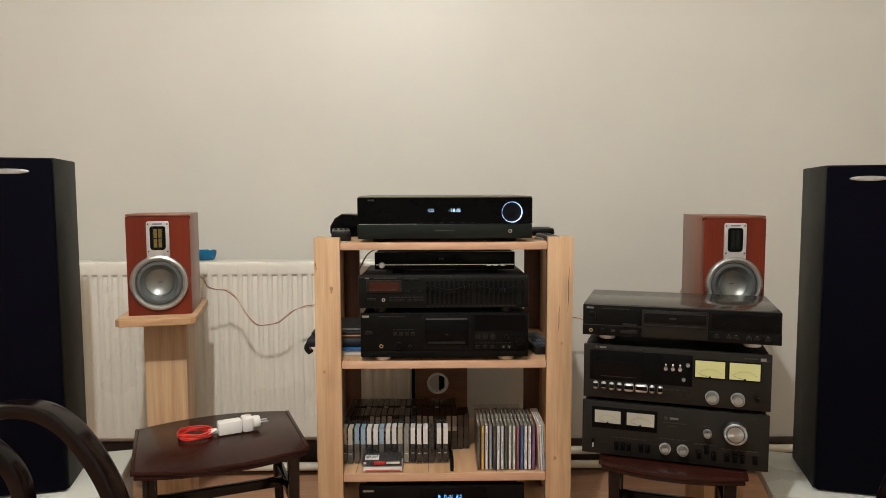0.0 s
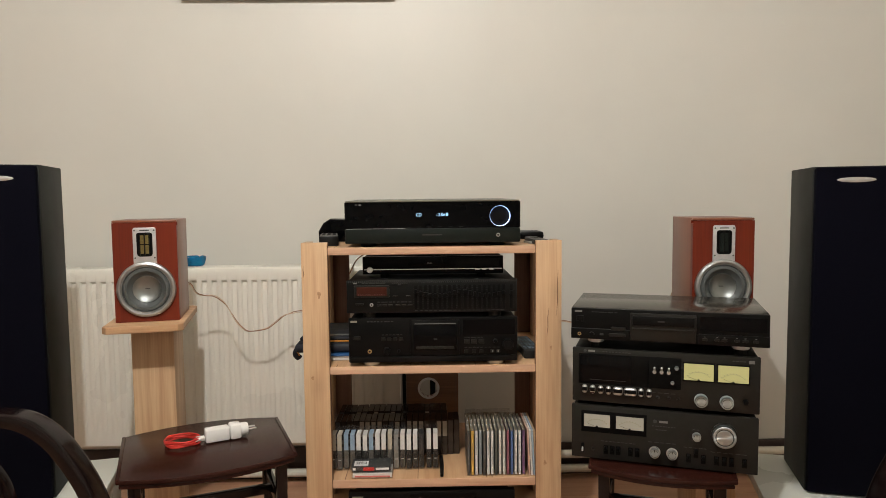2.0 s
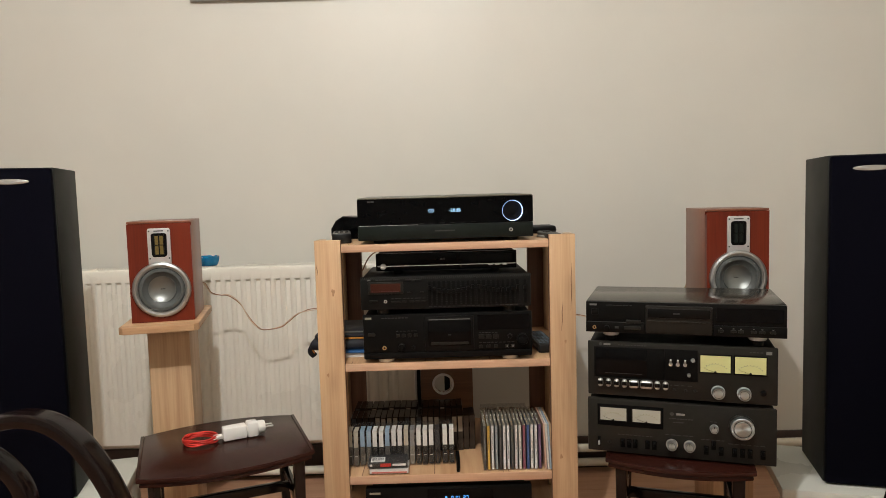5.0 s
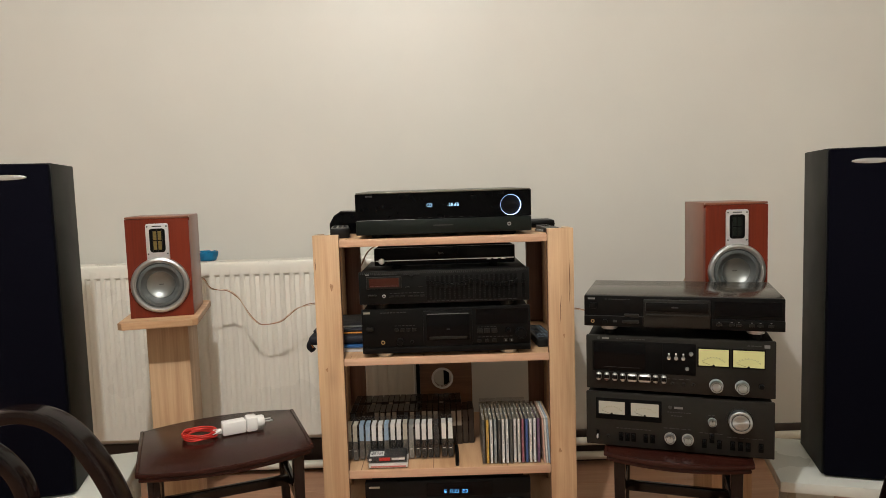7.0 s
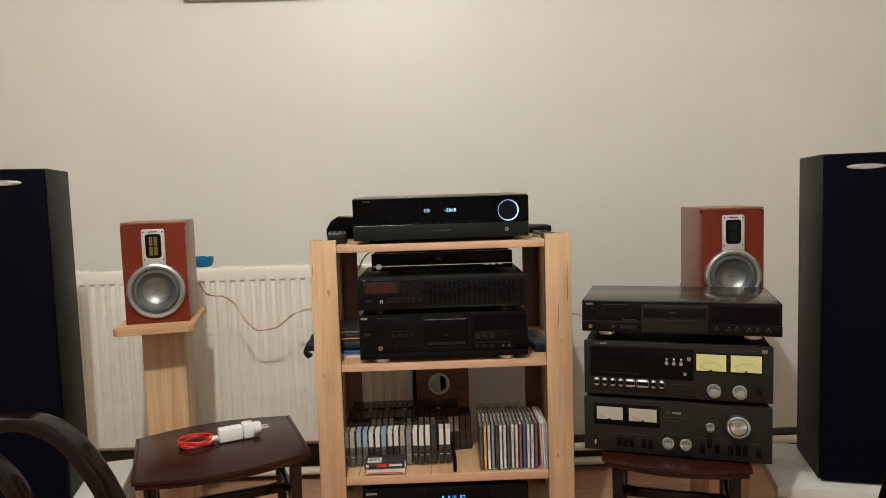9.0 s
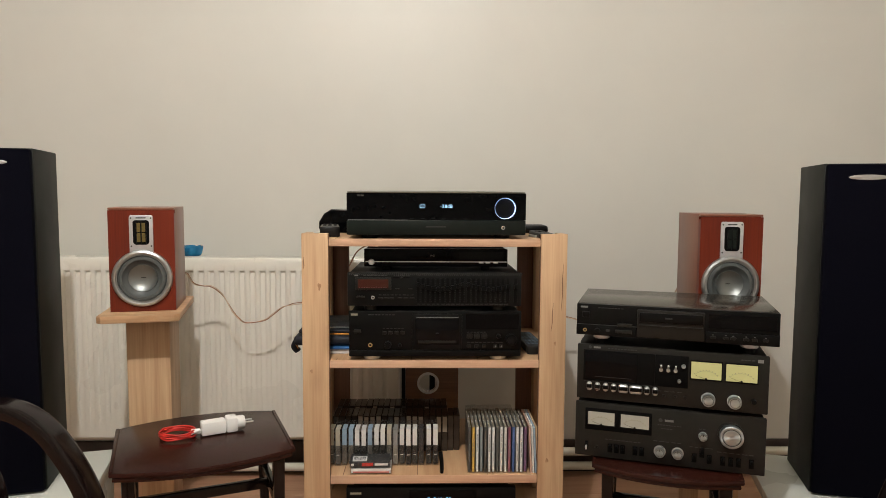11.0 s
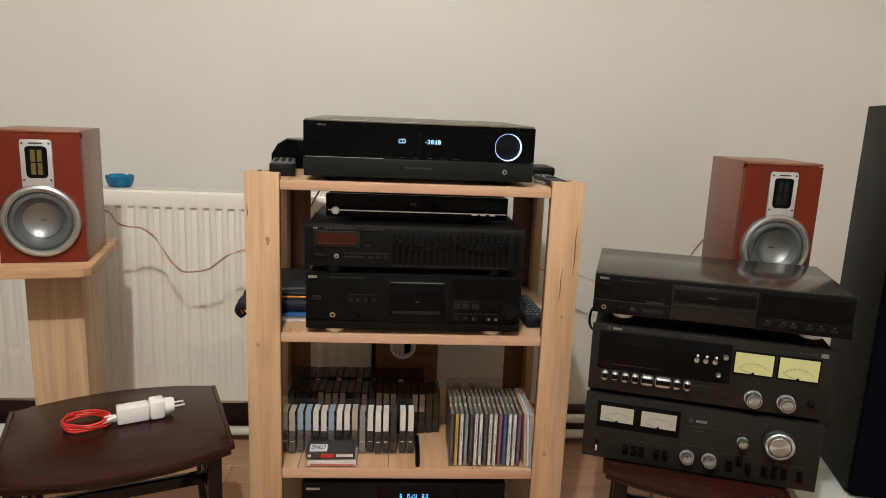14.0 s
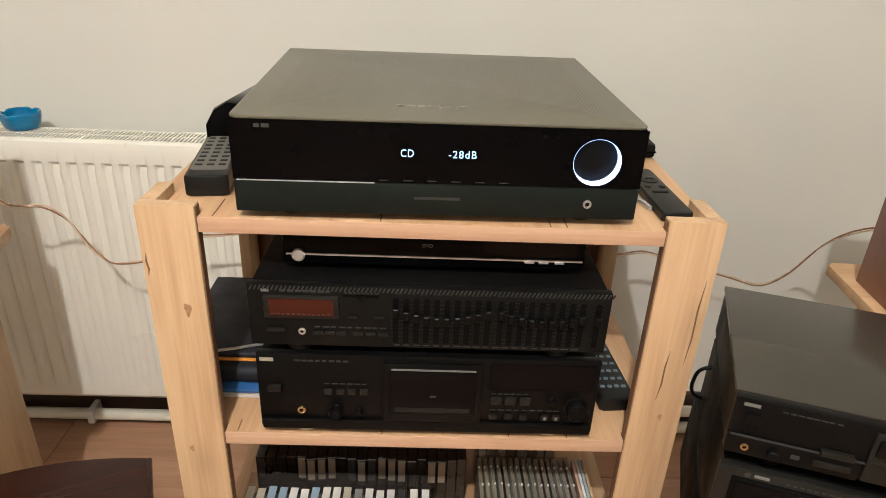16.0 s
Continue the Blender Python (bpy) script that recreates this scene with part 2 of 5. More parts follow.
def prism(points, z0, z1, bevel=0.0):
    """Upright solid over a plan outline."""
    bm = bmesh.new()
    low = [bm.verts.new((x, y, z0)) for x, y in points]
    f = bm.faces.new(low)
    up = bmesh.ops.extrude_face_region(bm, geom=[f])
    for v in up["geom"]:
        if isinstance(v, bmesh.types.BMVert):
            v.co.z = z1
    bmesh.ops.recalc_face_normals(bm, faces=bm.faces[:])
    if bevel:
        es = [e for e in bm.edges if abs(e.verts[0].co.z - e.verts[1].co.z) < 1e-6]
        bmesh.ops.bevel(bm, geom=es, offset=bevel, segments=2, profile=0.5, affect="EDGES")
    return bm


def smooth_path(pts, n=8):
    out = []
    p = [Vector(q) for q in pts]
    p = [2 * p[0] - p[1], *p, 2 * p[-1] - p[-2]]
    for a, b, c, d in zip(p, p[1:], p[2:], p[3:]):
        for k in range(n):
            t = k / n
            out.append(0.5 * (2 * b + (c - a) * t + (2 * a - 5 * b + 4 * c - d) * t * t + (3 * b - a - 3 * c + d) * t ** 3))
    return out + [p[-2]]


def sweep(path, half_u, half_v, up, seg=8, square=False, bm=None, taper=None):
    """A rod along a path; up fixes the direction of its second half-width."""
    bm = bm or bmesh.new()
    rings = []
    for i, q in enumerate(path):
        t = (path[min(i + 1, len(path) - 1)] - path[max(i - 1, 0)]).normalized()
        v = Vector(up)
        v = (v - v.dot(t) * t).normalized()
        u = t.cross(v)
        s = taper(i / (len(path) - 1)) if taper else 1
        ring = []
        for k in range(seg):
            a = 2 * math.pi * (k + 0.5) / seg
            ca, sa = math.cos(a), math.sin(a)
            if square:
                e = 0.35
                ca, sa = math.copysign(abs(ca) ** e, ca), math.copysign(abs(sa) ** e, sa)
            ring.append(bm.verts.new(q + u * half_u * ca * s + v * half_v * sa * s))
        rings.append(ring)
    for a, b in zip(rings, rings[1:]):
        for k in range(seg):
            bm.faces.new((a[k], a[(k + 1) % seg], b[(k + 1) % seg], b[k]))
    bm.faces.new(rings[0])
    bm.faces.new(rings[-1])
    bmesh.ops.recalc_face_normals(bm, faces=bm.faces[:])
    return bm


def finish(bm, name, material):
    me = bpy.data.meshes.new(name)
    bm.to_mesh(me)
    bm.free()
    for p in me.polygons:
        p.use_smooth = True
    me.set_sharp_from_angle(angle=radians(35))
    me.materials.append(material)
    return me


def thing(name, m, label, category, group="", kind=""):
    ob = new(name)
    ob.empty_display_size = 0.05
    ob.matrix_basis = m
    return tagged(ob, label, category, group, kind)


def part(name, bm, material, parent, label="", m=None):
    ob = new(name, finish(bm, name, material))
    ob.parent = parent
    if m:
        ob.matrix_basis = m
    if label:
        ob["label"] = label
    return ob


def solo(name, bm, material, label, category, m=None, group="", kind=""):
    ob = new(name, finish(bm, name, material))
    if m:
        ob.matrix_basis = m
    return tagged(ob, label, category, group, kind)


def lettering(name, text, size, material, parent, m, label="", squeeze=1.0, gap=1.0):
    cu = bpy.data.curves.new(name, "FONT")
    cu.body, cu.size, cu.extrude, cu.align_x, cu.align_y = text, size, 0.0002, "CENTER", "CENTER"
    cu.space_character = gap
    tmp = bpy.data.objects.new(name, cu)
    me = bpy.data.meshes.new_from_object(tmp)
    bpy.data.objects.remove(tmp)
    me.materials.clear()
    me.materials.append(material)
    ob = new(name, me)
    ob.parent = parent
    ob.matrix_basis = m @ pose(0, 0, 0, 90, 0, 0) @ Matrix.Diagonal((squeeze, 1, 1, 1))
    if label:
        ob["label"] = label
    return ob


def holed_plate(x0, x1, z0, z1, y0, y1, hx, hz, hr, seg=64):
    """Upright plate with a round hole through it."""
    bm = bmesh.new()
    rings = []
    for y in (y0, y1):
        ring, rim = [], []
        for k in range(seg):
            c, s = math.cos(2 * math.pi * (k + 0.5) / seg), math.sin(2 * math.pi * (k + 0.5) / seg)
            t = min(((x1 if c > 0 else x0) - hx) / c, ((z1 if s > 0 else z0) - hz) / s)
            ring.append(bm.verts.new((hx + hr * c, y, hz + hr * s)))
            rim.append(bm.verts.new((hx + c * t, y, hz + s * t)))
        for k in range(seg):
            j = (k + 1) % seg
            a, b = rim[k], rim[j]
            if abs(a.co.x - b.co.x) > 1e-6 and abs(a.co.z - b.co.z) > 1e-6:
                q = bm.verts.new((x1 if a.co.x > hx else x0, y, z1 if a.co.z > hz else z0))
                bm.faces.new((ring[k], ring[j], b, q, a))
            else:
                bm.faces.new((ring[k], ring[j], b, a))
        rings.append((ring, rim))
    (r0, m0), (r1, m1) = rings
    for k in range(seg):
        j = (k + 1) % seg
        bm.faces.new((r0[k], r1[k], r1[j], r0[j]))
        bm.faces.new((m0[k], m0[j], m1[j], m1[k]))
    bmesh.ops.recalc_face_normals(bm, faces=bm.faces[:])
    return bm


class Face:
    """The front of an appliance: u runs from its left end, v from its top, as fractions of width and height; -y is outwards."""

    def __init__(self, root, w, h):
        self.root, self.w, self.h = root, w, h

    def slab(self, name, u0, u1, v0, v1, proud, material, bevel=0.0, label="", base=0.001, parent=None):
        return part(name, cube(u0 * self.w, u1 * self.w, -proud, base, self.h * (1 - v1), self.h * (1 - v0), bevel), material, parent or self.root, label)

    def turn(self, name, u, v, profile, material, label="", seg=32, parent=None):
        return part(name, lathe(profile, seg, pose(u * self.w, 0, self.h * (1 - v))), material, parent or self.root, label)

    def knob(self, u, v, r, length, material, name="knob", label="", pointer=True):
        k = self.turn(name, u, v, [(r * 1.12, 0.0005), (r * 1.12, -0.002), (r, -0.0025), (r, -length + 0.0016), (r * 0.93, -length), (r * 0.80, -length), (r * 0.77, -length + 0.0012), (r * 0.70, -length + 0.0012), (r * 0.66, -length + 0.0002), (0, -length - 0.0006)], material, label)
        if material is KNOB:
            part("knob_groove", lathe([(r * 0.765, -length + 0.0008), (r * 0.715, -length + 0.0008)], 32, pose(u * self.w, 0, self.h * (1 - v))), GUN, k, "dark turned groove")
        if pointer:
            x, z = u * self.w, self.h * (1 - v)
            part("pointer", cube(x - 0.0006, x + 0.0006, -length - 0.0004, -length + 0.001, z + r * 0.35, z + r * 0.9), DECK, k)
        return k

    def bars(self, name, u0, u1, v, n, height, material, seed=0):
        """Small unreadable print as one row of plain bars."""
        rnd = random.Random(seed)
        bm = bmesh.new()
        x, end = u0 * self.w, u1 * self.w
        step = (end - x) / n
        z = self.h * (1 - v)
        for k in range(n):
            box(bm, x + k * step, x + k * step + step * rnd.uniform(0.55, 0.85), -0.0006, 0.0005, z - height / 2, z + height / 2)
        return part(name, bm, material, self.root)

    def jack(self, u, v, r=0.0045, material=None):
        j = self.turn("headphone_socket", u, v, [(r * 0.55, 0.0005), (r * 0.55, -0.0022), (r, -0.0018), (r * 1.1, 0.0005)], material or BRASS, "metal socket ring", 24)
        part("socket_hole", lathe([(r * 0.55, -0.0004), (0, -0.0004)], 16, pose(u * self.w, 0, self.h * (1 - v))), SHADOWGAP, j)


def appliance(name, m, w, h, d, label, category, face, lid, foot=0.0, foot_r=0.018, foot_mat=None, inset=0.006, group="", plate=0.012, bevel=0.002):
    root = thing(name, m, label, category, group)
    part("cabinet", cube(inset, w - inset, plate, d, 0, h - 0.001, 0.002), lid, root)
    part("faceplate", cube(0, w, 0, plate, 0, h, bevel), face, root)
    if foot:
        for x in (0.055, w - 0.055):
            for y in (0.024, d - 0.05):
                part("foot", lathe([(0, 0), (foot_r, 0), (foot_r, -foot * 0.7), (foot_r * 0.92, -foot), (0, -foot)], 28, pose(x, y, 0, 90)), foot_mat or DECK, root, "round foot")
    return root, Face(root, w, h)


# ---- the room ----
FLOOR_Z = -0.035
# west and east walls are out of view, placed to shape the bounce light
WALL_Y, LEFT_X, RIGHT_X, REAR_Y, CEIL_Z = 2.325, -2.9, 1.95, -2.6, 2.65
solo("wall_north", cube(LEFT_X - 0.15, RIGHT_X + 0.15, WALL_Y, WALL_Y + 0.15, FLOOR_Z, CEIL_Z), WALL, "unseen cream painted plaster wall with a satin sheen", "wall", kind="structure")
solo("wall_south", cube(LEFT_X - 0.15, RIGHT_X + 0.15, REAR_Y - 0.15, REAR_Y, FLOOR_Z, CEIL_Z), WALL, "unseen cream painted plaster wall", "wall", kind="structure")
solo("wall_west", cube(LEFT_X - 0.15, LEFT_X, REAR_Y, WALL_Y, FLOOR_Z, CEIL_Z), WALL, "unseen cream painted plaster wall", "wall", kind="structure")
solo("wall_east", cube(RIGHT_X, RIGHT_X + 0.15, REAR_Y, WALL_Y, FLOOR_Z, CEIL_Z), WALL, "unseen cream painted plaster wall", "wall", kind="structure")
solo("ceiling", cube(LEFT_X - 0.15, RIGHT_X + 0.15, REAR_Y - 0.15, WALL_Y + 0.15, CEIL_Z, CEIL_Z + 0.1), CEIL, "plain white painted ceiling", "ceiling", kind="structure")
floor_ob = solo("floor", cube(LEFT_X - 0.15, RIGHT_X + 0.15, REAR_Y - 0.15, WALL_Y + 0.15, FLOOR_Z - 0.1, FLOOR_Z - 0.008), SHADOWGAP, "reddish brown laminate plank floor", "floor", kind="structure")


def radiator():
    x0, x1, y, z0, z1 = -1.52, -0.115, 2.163, 0.141, 0.759
    root = thing("radiator", pose(0, 0, 0), "white ribbed panel radiator with slotted top grille", "radiator")
    pitch, depth = 0.0336, 0.0065
    xs, n = [], int((x1 - x0 - 0.05) / pitch)
    for k in range(n):
        a = x0 + 0.032 + k * pitch
        xs += [(a, 0), (a + 0.006, 0), (a + 0.0075, 0.25), (a + 0.010, 1), (a + 0.0235, 1), (a + 0.0262, 0.25), (a + 0.0278, 0)]
    xs = [(x0, 0), *xs, (x1, 0)]
    zs = [(z0 + 0.012, 0), (z0 + 0.035, 0), (z0 + 0.050, 0.3), (z0 + 0.070, 0.42), (z1 - 0.066, 0.42), (z1 - 0.050, 1.3), (z1 - 0.043, 0), (z1 - 0.014, 0), (z1 - 0.004, -0.5), (z1, -1.3)]
    bm = bmesh.new()
    grid = [[bm.verts.new((x, y + (depth * a * b if b > 0 else -b * 0.008), z)) for x, a in xs] for z, b in zs]
    low = [bm.verts.new((x, y + 0.01, z0)) for x, a in xs]
    grid = [low, *grid]
    for r0, r1 in zip(grid, grid[1:]):
        for k in range(len(xs) - 1):
            bm.faces.new((r0[k], r0[k + 1], r1[k + 1], r1[k]))
    part("front_panel", bm, RADWHITE, root)
    part("back_panel", cube(x0, x1, y + 0.085, y + 0.10, z0, z1 - 0.004, 0.003), RADWHITE, root)
    for x in (x0, x1 - 0.004):
        part("side_cover", cube(x, x + 0.004, y + 0.012, y + 0.084, z0 + 0.03, z1 - 0.002, 0.001), RADWHITE, root)
    bm = bmesh.new()
    box(bm, x0 + 0.004, x1 - 0.004, y + 0.0115, y + 0.018, z1 - 0.003, z1)
    box(bm, x0 + 0.004, x1 - 0.004, y + 0.078, y + 0.085, z1 - 0.003, z1)
    box(bm, x0 + 0.004, x1 - 0.004, y + 0.046, y + 0.050, z1 - 0.003, z1)
    k = x0 + 0.01
    while k < x1 - 0.01:
        box(bm, k, k + 0.0036, y + 0.017, y + 0.079, z1 - 0.0035, z1 - 0.0005)
        k += 0.0078
    g = part("top_grille", bm, RADWHITE, root)
    # near-black colour paints the shade inside the radiator, below the grille
    part("convector", cube(x0 + 0.02, x1 - 0.02, y + 0.03, y + 0.07, z0 + 0.04, z1 - 0.09), plain("shade_dark_convector", (0.03, 0.028, 0.025), 0.7, vary=0.2), root)
    for x in (x0 + 0.25, x1 - 0.25):
        part("wall_bracket", cube(x - 0.015, x + 0.015, y + 0.1, WALL_Y - 0.002, z0 + 0.1, z1 - 0.1), RADWHITE, root)
    return root


radiator()
UPPER_Z, LOWER_Z, PIPE_Y = 0.055, 0.002, 2.275


def pipe(z, x0, x1, label):
    root = thing("heating_pipe", pose(0, PIPE_Y, z), label, "pipe", "heating pipes")
    part("tube", lathe([(0, x0), (0.0145, x0), (0.0145, x1), (0, x1)], 20, pose(0, 0, 0, 0, 0, -90)), PIPE, root)
    x = x1 - 0.3
    while x > x0 + 0.1:
        part("clip", cube(x - 0.008, x + 0.008, -0.018, 0.034, -0.019, 0.019, 0.003), PLASTW, root, "white plastic clip")
        x -= 0.62
    return root


pipe(LOWER_Z, LEFT_X + 0.01, RIGHT_X - 0.01, "cream painted heating pipe along the wall near the floor")
pipe(UPPER_Z, -0.13, RIGHT_X - 0.01, "cream painted upper heating pipe leading to the radiator")

solo("baseboard", cube(LEFT_X, RIGHT_X, WALL_Y - 0.013, WALL_Y - 0.0005, FLOOR_Z, 0.082, 0.002), plain("dark_skirting", (0.045, 0.025, 0.018), 0.5, vary=0.15, scale=20), "dark brown skirting board behind the pipes", "baseboard", kind="structure")

# dark picture hanging high on the wall
pic = thing("picture", pose(-0.49, WALL_Y, 1.684), "dark picture in a thin frame hanging on the wall", "picture")
part("picture_frame", cube(-0.37, 0.37, -0.018, -0.001, 0, 0.5, 0.002), PANEL, pic)
part("picture_sheet", cube(-0.355, 0.355, -0.0195, -0.017, 0.015, 0.485), plain("dark_print", (0.03, 0.022, 0.015), 0.3), pic)
part("lower_lip", cube(-0.37, 0.37, -0.022, -0.001, -0.004, -0.0005, 0.001), SILVER, pic, "pale lower edge")

# ---- the rack ----
RX, RY0, RY1 = 0.327, 1.594, 2.03
rack = thing("hifi_rack", pose(0, 0, 0), "light oak open shelf rack with corner posts", "rack")
T = 0.018
for sx in (-1, 1):
    for y0, y1, face_y in ((RY0, RY0 + T, 0), (RY1 - T, RY1, 1)):
        a, b = sorted((sx * RX, sx * 0.262))
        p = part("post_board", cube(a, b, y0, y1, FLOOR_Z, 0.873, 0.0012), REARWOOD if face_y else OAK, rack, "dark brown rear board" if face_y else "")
        inner = sx * 0.262
        part("raw_edge", cube(inner - (0.0012 if sx > 0 else -0.0002), inner + (0.0012 if sx < 0 else -0.0002), y0 + 0.003, y1 - 0.003, FLOOR_Z + 0.002, 0.871), ENDDARK, p, "dark edge of the board")
    for y0, y1 in ((RY0 + T, RY0 + 0.075), (RY1 - 0.075, RY1 - T)):
        a, b = sorted((sx * RX, sx * (RX - T)))
        part("side_board", cube(a, b, y0 + 0.0005, y1 - 0.0005, FLOOR_Z, 0.8725, 0.001), OAK, rack)


def shelf_outline():
    f, bk, notch = RY0 + 0.004, RY1 - 0.004, 0.2605
    n0, n1, s0, s1 = RY0 + T + 0.001, RY1 - T - 0.001, RY0 + 0.0765, RY1 - 0.0765
    right = [(notch, f), (notch, n0), (RX - T - 0.001, n0), (RX - T - 0.001, s0), (RX - 0.001, s0), (RX - 0.001, s1), (RX - T - 0.001, s1), (RX - T - 0.001, n1), (notch, n1), (notch, bk)]
    return [(x, y) for x, y in right] + [(-x, y) for x, y in reversed(right)]


SHELVES = ((0.841, 0.860), (0.537, 0.557), (0.240, 0.262), (0.045, 0.065))
for k, (z0, z1) in enumerate(SHELVES):
    s = part("shelf", prism(shelf_outline(), z0, z1, 0.001), OAKY, rack)
    part("edge_strip", cube(-0.2605, 0.2605, RY0 + 0.002, RY0 + 0.0042, z0 + 0.0005, z1 - 0.0005, 0.0006), EDGE, s, "pinkish edge band")
    rnd = random.Random(k + 3)
    for x in (-0.235, -0.055, 0.125, 0.168):
        x += rnd.uniform(-0.02, 0.02)
        part("crack", cube(x, x + 0.0016, RY0 + 0.005, RY0 + rnd.uniform(0.02, 0.09), z1 - 0.001, z1 + 0.0003), ENDDARK, s, "fine dark crack")
for x, z, ln, lean in ((0.292, 0.665, 0.075, 4), (0.316, 0.74, 0.12, 2), (-0.322, 0.80, 0.03, 2)):
    part("split", sweep([Vector((0, 0, -ln / 2)), Vector((0.0012, 0, -ln / 6)), Vector((-0.0008, 0, ln / 6)), Vector((0, 0, ln / 2))], 0.0008, 0.0008, (0, 1, 0), 6, taper=lambda t: 0.25 + 1.2 * math.sin(math.pi * t)), ENDDARK, rack, "dark split in the wood", pose(x, RY0 - 0.0002, z, 0, lean, 0))


KNOTWOOD = plain("knot_wood", (0.36, 0.205, 0.105), 0.55, vary=0.3, scale=160)
for x, z, rx, rz in ((-0.284, 0.742, 0.005, 0.011), (-0.305, 0.53, 0.0035, 0.006), (0.285, 0.30, 0.0045, 0.007), (0.300, 0.60, 0.003, 0.006)):
    bm = lathe([(0, -0.0003), (0.6, -0.00025), (1.0, 0.0002)], 20)
    for v in bm.verts:
        wob = 1 + 0.22 * math.sin(3 * math.atan2(v.co.z, v.co.x) + z * 9)
        v.co.x, v.co.z = v.co.x * rx * wob, v.co.z * rz * wob
    part("knot", bm, KNOTWOOD, rack, "brown knot in the wood", pose(x, RY0, z))


def receiver():
    w, h, d = 0.44, 0.106, 0.375
    kx, kz = 0.389, 0.066
    root = thing("receiver", pose(-0.216, 1.598, 0.8695, 0.8, 0, 1.2), "black stereo receiver with a lit blue ring knob", "receiver")
    f = Face(root, w, h)
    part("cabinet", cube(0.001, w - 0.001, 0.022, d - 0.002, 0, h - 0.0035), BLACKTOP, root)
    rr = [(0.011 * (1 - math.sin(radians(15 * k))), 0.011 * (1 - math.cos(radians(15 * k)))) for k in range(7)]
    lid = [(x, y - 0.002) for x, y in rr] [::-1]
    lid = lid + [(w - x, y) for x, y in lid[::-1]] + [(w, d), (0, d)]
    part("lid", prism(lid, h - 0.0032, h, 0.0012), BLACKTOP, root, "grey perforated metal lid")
    part("backing", cube(0.001, w - 0.001, 0.0165, 0.0218, 0, h - 0.0035), GLOSS, root)
    for x in (0.055, w - 0.055):
        for y, ln in ((0.035, 0.0098), (d - 0.05, 0.0135)):
            part("foot", lathe([(0, 0), (0.02, 0), (0.02, -ln * 0.7), (0.018, -ln), (0, -ln)], 28, pose(x, y, 0, 90)), DECK, root, "round foot")
    part("lower_panel", cube(0, w, -0.004, 0.0163, 0.0, 0.0365, 0.0025), PANEL, root, "charcoal lower front panel")
    part("display_panel", holed_plate(0.0, w, 0.0372, h - 0.0033, -0.0025, 0.0163, kx, kz, 0.0262), GLOSS, root, "glossy black display glass")
    part("trim_line", cube(0.004, 0.15, -0.0046, -0.0026, 0.0365, 0.0372), SILVER, root)
    verts, faces = [], []
    for k in range(88):
        for j in range(58):
            x, y = 0.034 + (k + 0.5 * (j % 2)) * 0.00425, 0.042 + j * 0.0052
            faces.append(tuple(range(len(verts), len(verts) + 6)))
            verts += [(x + 0.00085 * math.cos(q * math.pi / 3), y + 0.00085 * math.sin(q * math.pi / 3), h + 0.0003) for q in range(6)]
    me = bpy.data.meshes.new("vent_pattern")
    me.from_pydata(verts, [], faces)
    me.materials.append(VENT)
    vents = new("vent_pattern", me)
    vents.parent = root
    vents["kind"] = "stuff"
    for k in range(7):
        part("lid_emblem", cube(0.172 + k * 0.0115, 0.180 + k * 0.0115, 0.052, 0.060, h - 0.001, h + 0.0006, 0.0003, 1), EMBOSS, root, "embossed mark in the lid, its glint painted lighter")
    # the lit well with the knob at its bottom
    part("light_ring", lathe([(0.0248, 0.0085), (0.0253, -0.0015), (0.0262, -0.003)], 64, pose(kx, 0, kz)), RING, root, "glowing blue-white ring")
    part("volume_knob", lathe([(0.0245, 0.0160), (0.0245, 0.0085), (0.0225, 0.0075), (0, 0.0075)], 56, pose(kx, 0, kz)), DECK, root, "glossy black volume knob")
    lettering("source_text", "CD", 0.0118, LED, root, pose(0.1848, -0.0029, 0.0705), "lit letters", 0.82, 1.1)
    lettering("level_text", "-28dB", 0.0118, LED, root, pose(0.2435, -0.0029, 0.0705), "lit letters and numbers", 0.92, 1.2)
    for x0, x1 in ((0.026, 0.032), (0.034, 0.042)):
        part("badge", cube(x0, x1, -0.0031, -0.002, h - 0.0115, h - 0.0075), PRINTDIM, root)
    for k in range(6):
        part("thin_button", cube(0.155 + k * 0.026, 0.165 + k * 0.026, -0.0033, -0.002, 0.0395, 0.0405), PRINTDIM, root)
    part("maker_plate", cube(0.193, 0.243, -0.0046, -0.003, 0.019, 0.022), PRINTDIM, root, "small grey maker's mark")
    j = part("headphone_socket", lathe([(0.0024, -0.003), (0.0026, -0.0062), (0.0045, -0.0062), (0.005, -0.003)], 24, pose(0.384, 0, 0.0185)), CHROME, root, "chrome headphone socket")
    part("socket_hole", lathe([(0.0025, -0.0045), (0, -0.0045)], 16, pose(0.384, 0, 0.0185)), SHADOWGAP, j)


receiver()


def dvd_player():
    w, h, d = 0.362, 0.045, 0.25
    root, f = appliance("dvd_player", pose(-0.178, 1.635, 0.7875), w, h, d, "slim glossy black disc player on the equalizer", "disc player", GLOSS, BLACK, 0.0105, 0.012, DECK, 0.002)
    part("silver_line", cube(0.004, w - 0.003, -0.0022, 0.001, 0.0115, 0.0135), CHROME, root, "thin silver strip")
    f.turn("power_button", 0.052, 0.74, [(0.0078, 0.0), (0.0078, -0.005), (0.0062, -0.0065), (0, -0.0065)], CHROME, "round chrome power button")
    for u in (0.815, 0.862, 0.915):
        f.slab("button", u - 0.016, u + 0.016, 0.74, 0.80, 0.0035, CHROME, 0.0005)
    f.slab("tray_lid", 0.32, 0.62, 0.18, 0.55, 0.0015, GLOSS, 0.0005)
    f.slab("display_window", 0.66, 0.97, 0.15, 0.6, 0.0012, WINDOW)
    lettering("disc_mark", "DVD", 0.0062, PRINT, root, pose(w * 0.475, -0.0019, h * 0.62))


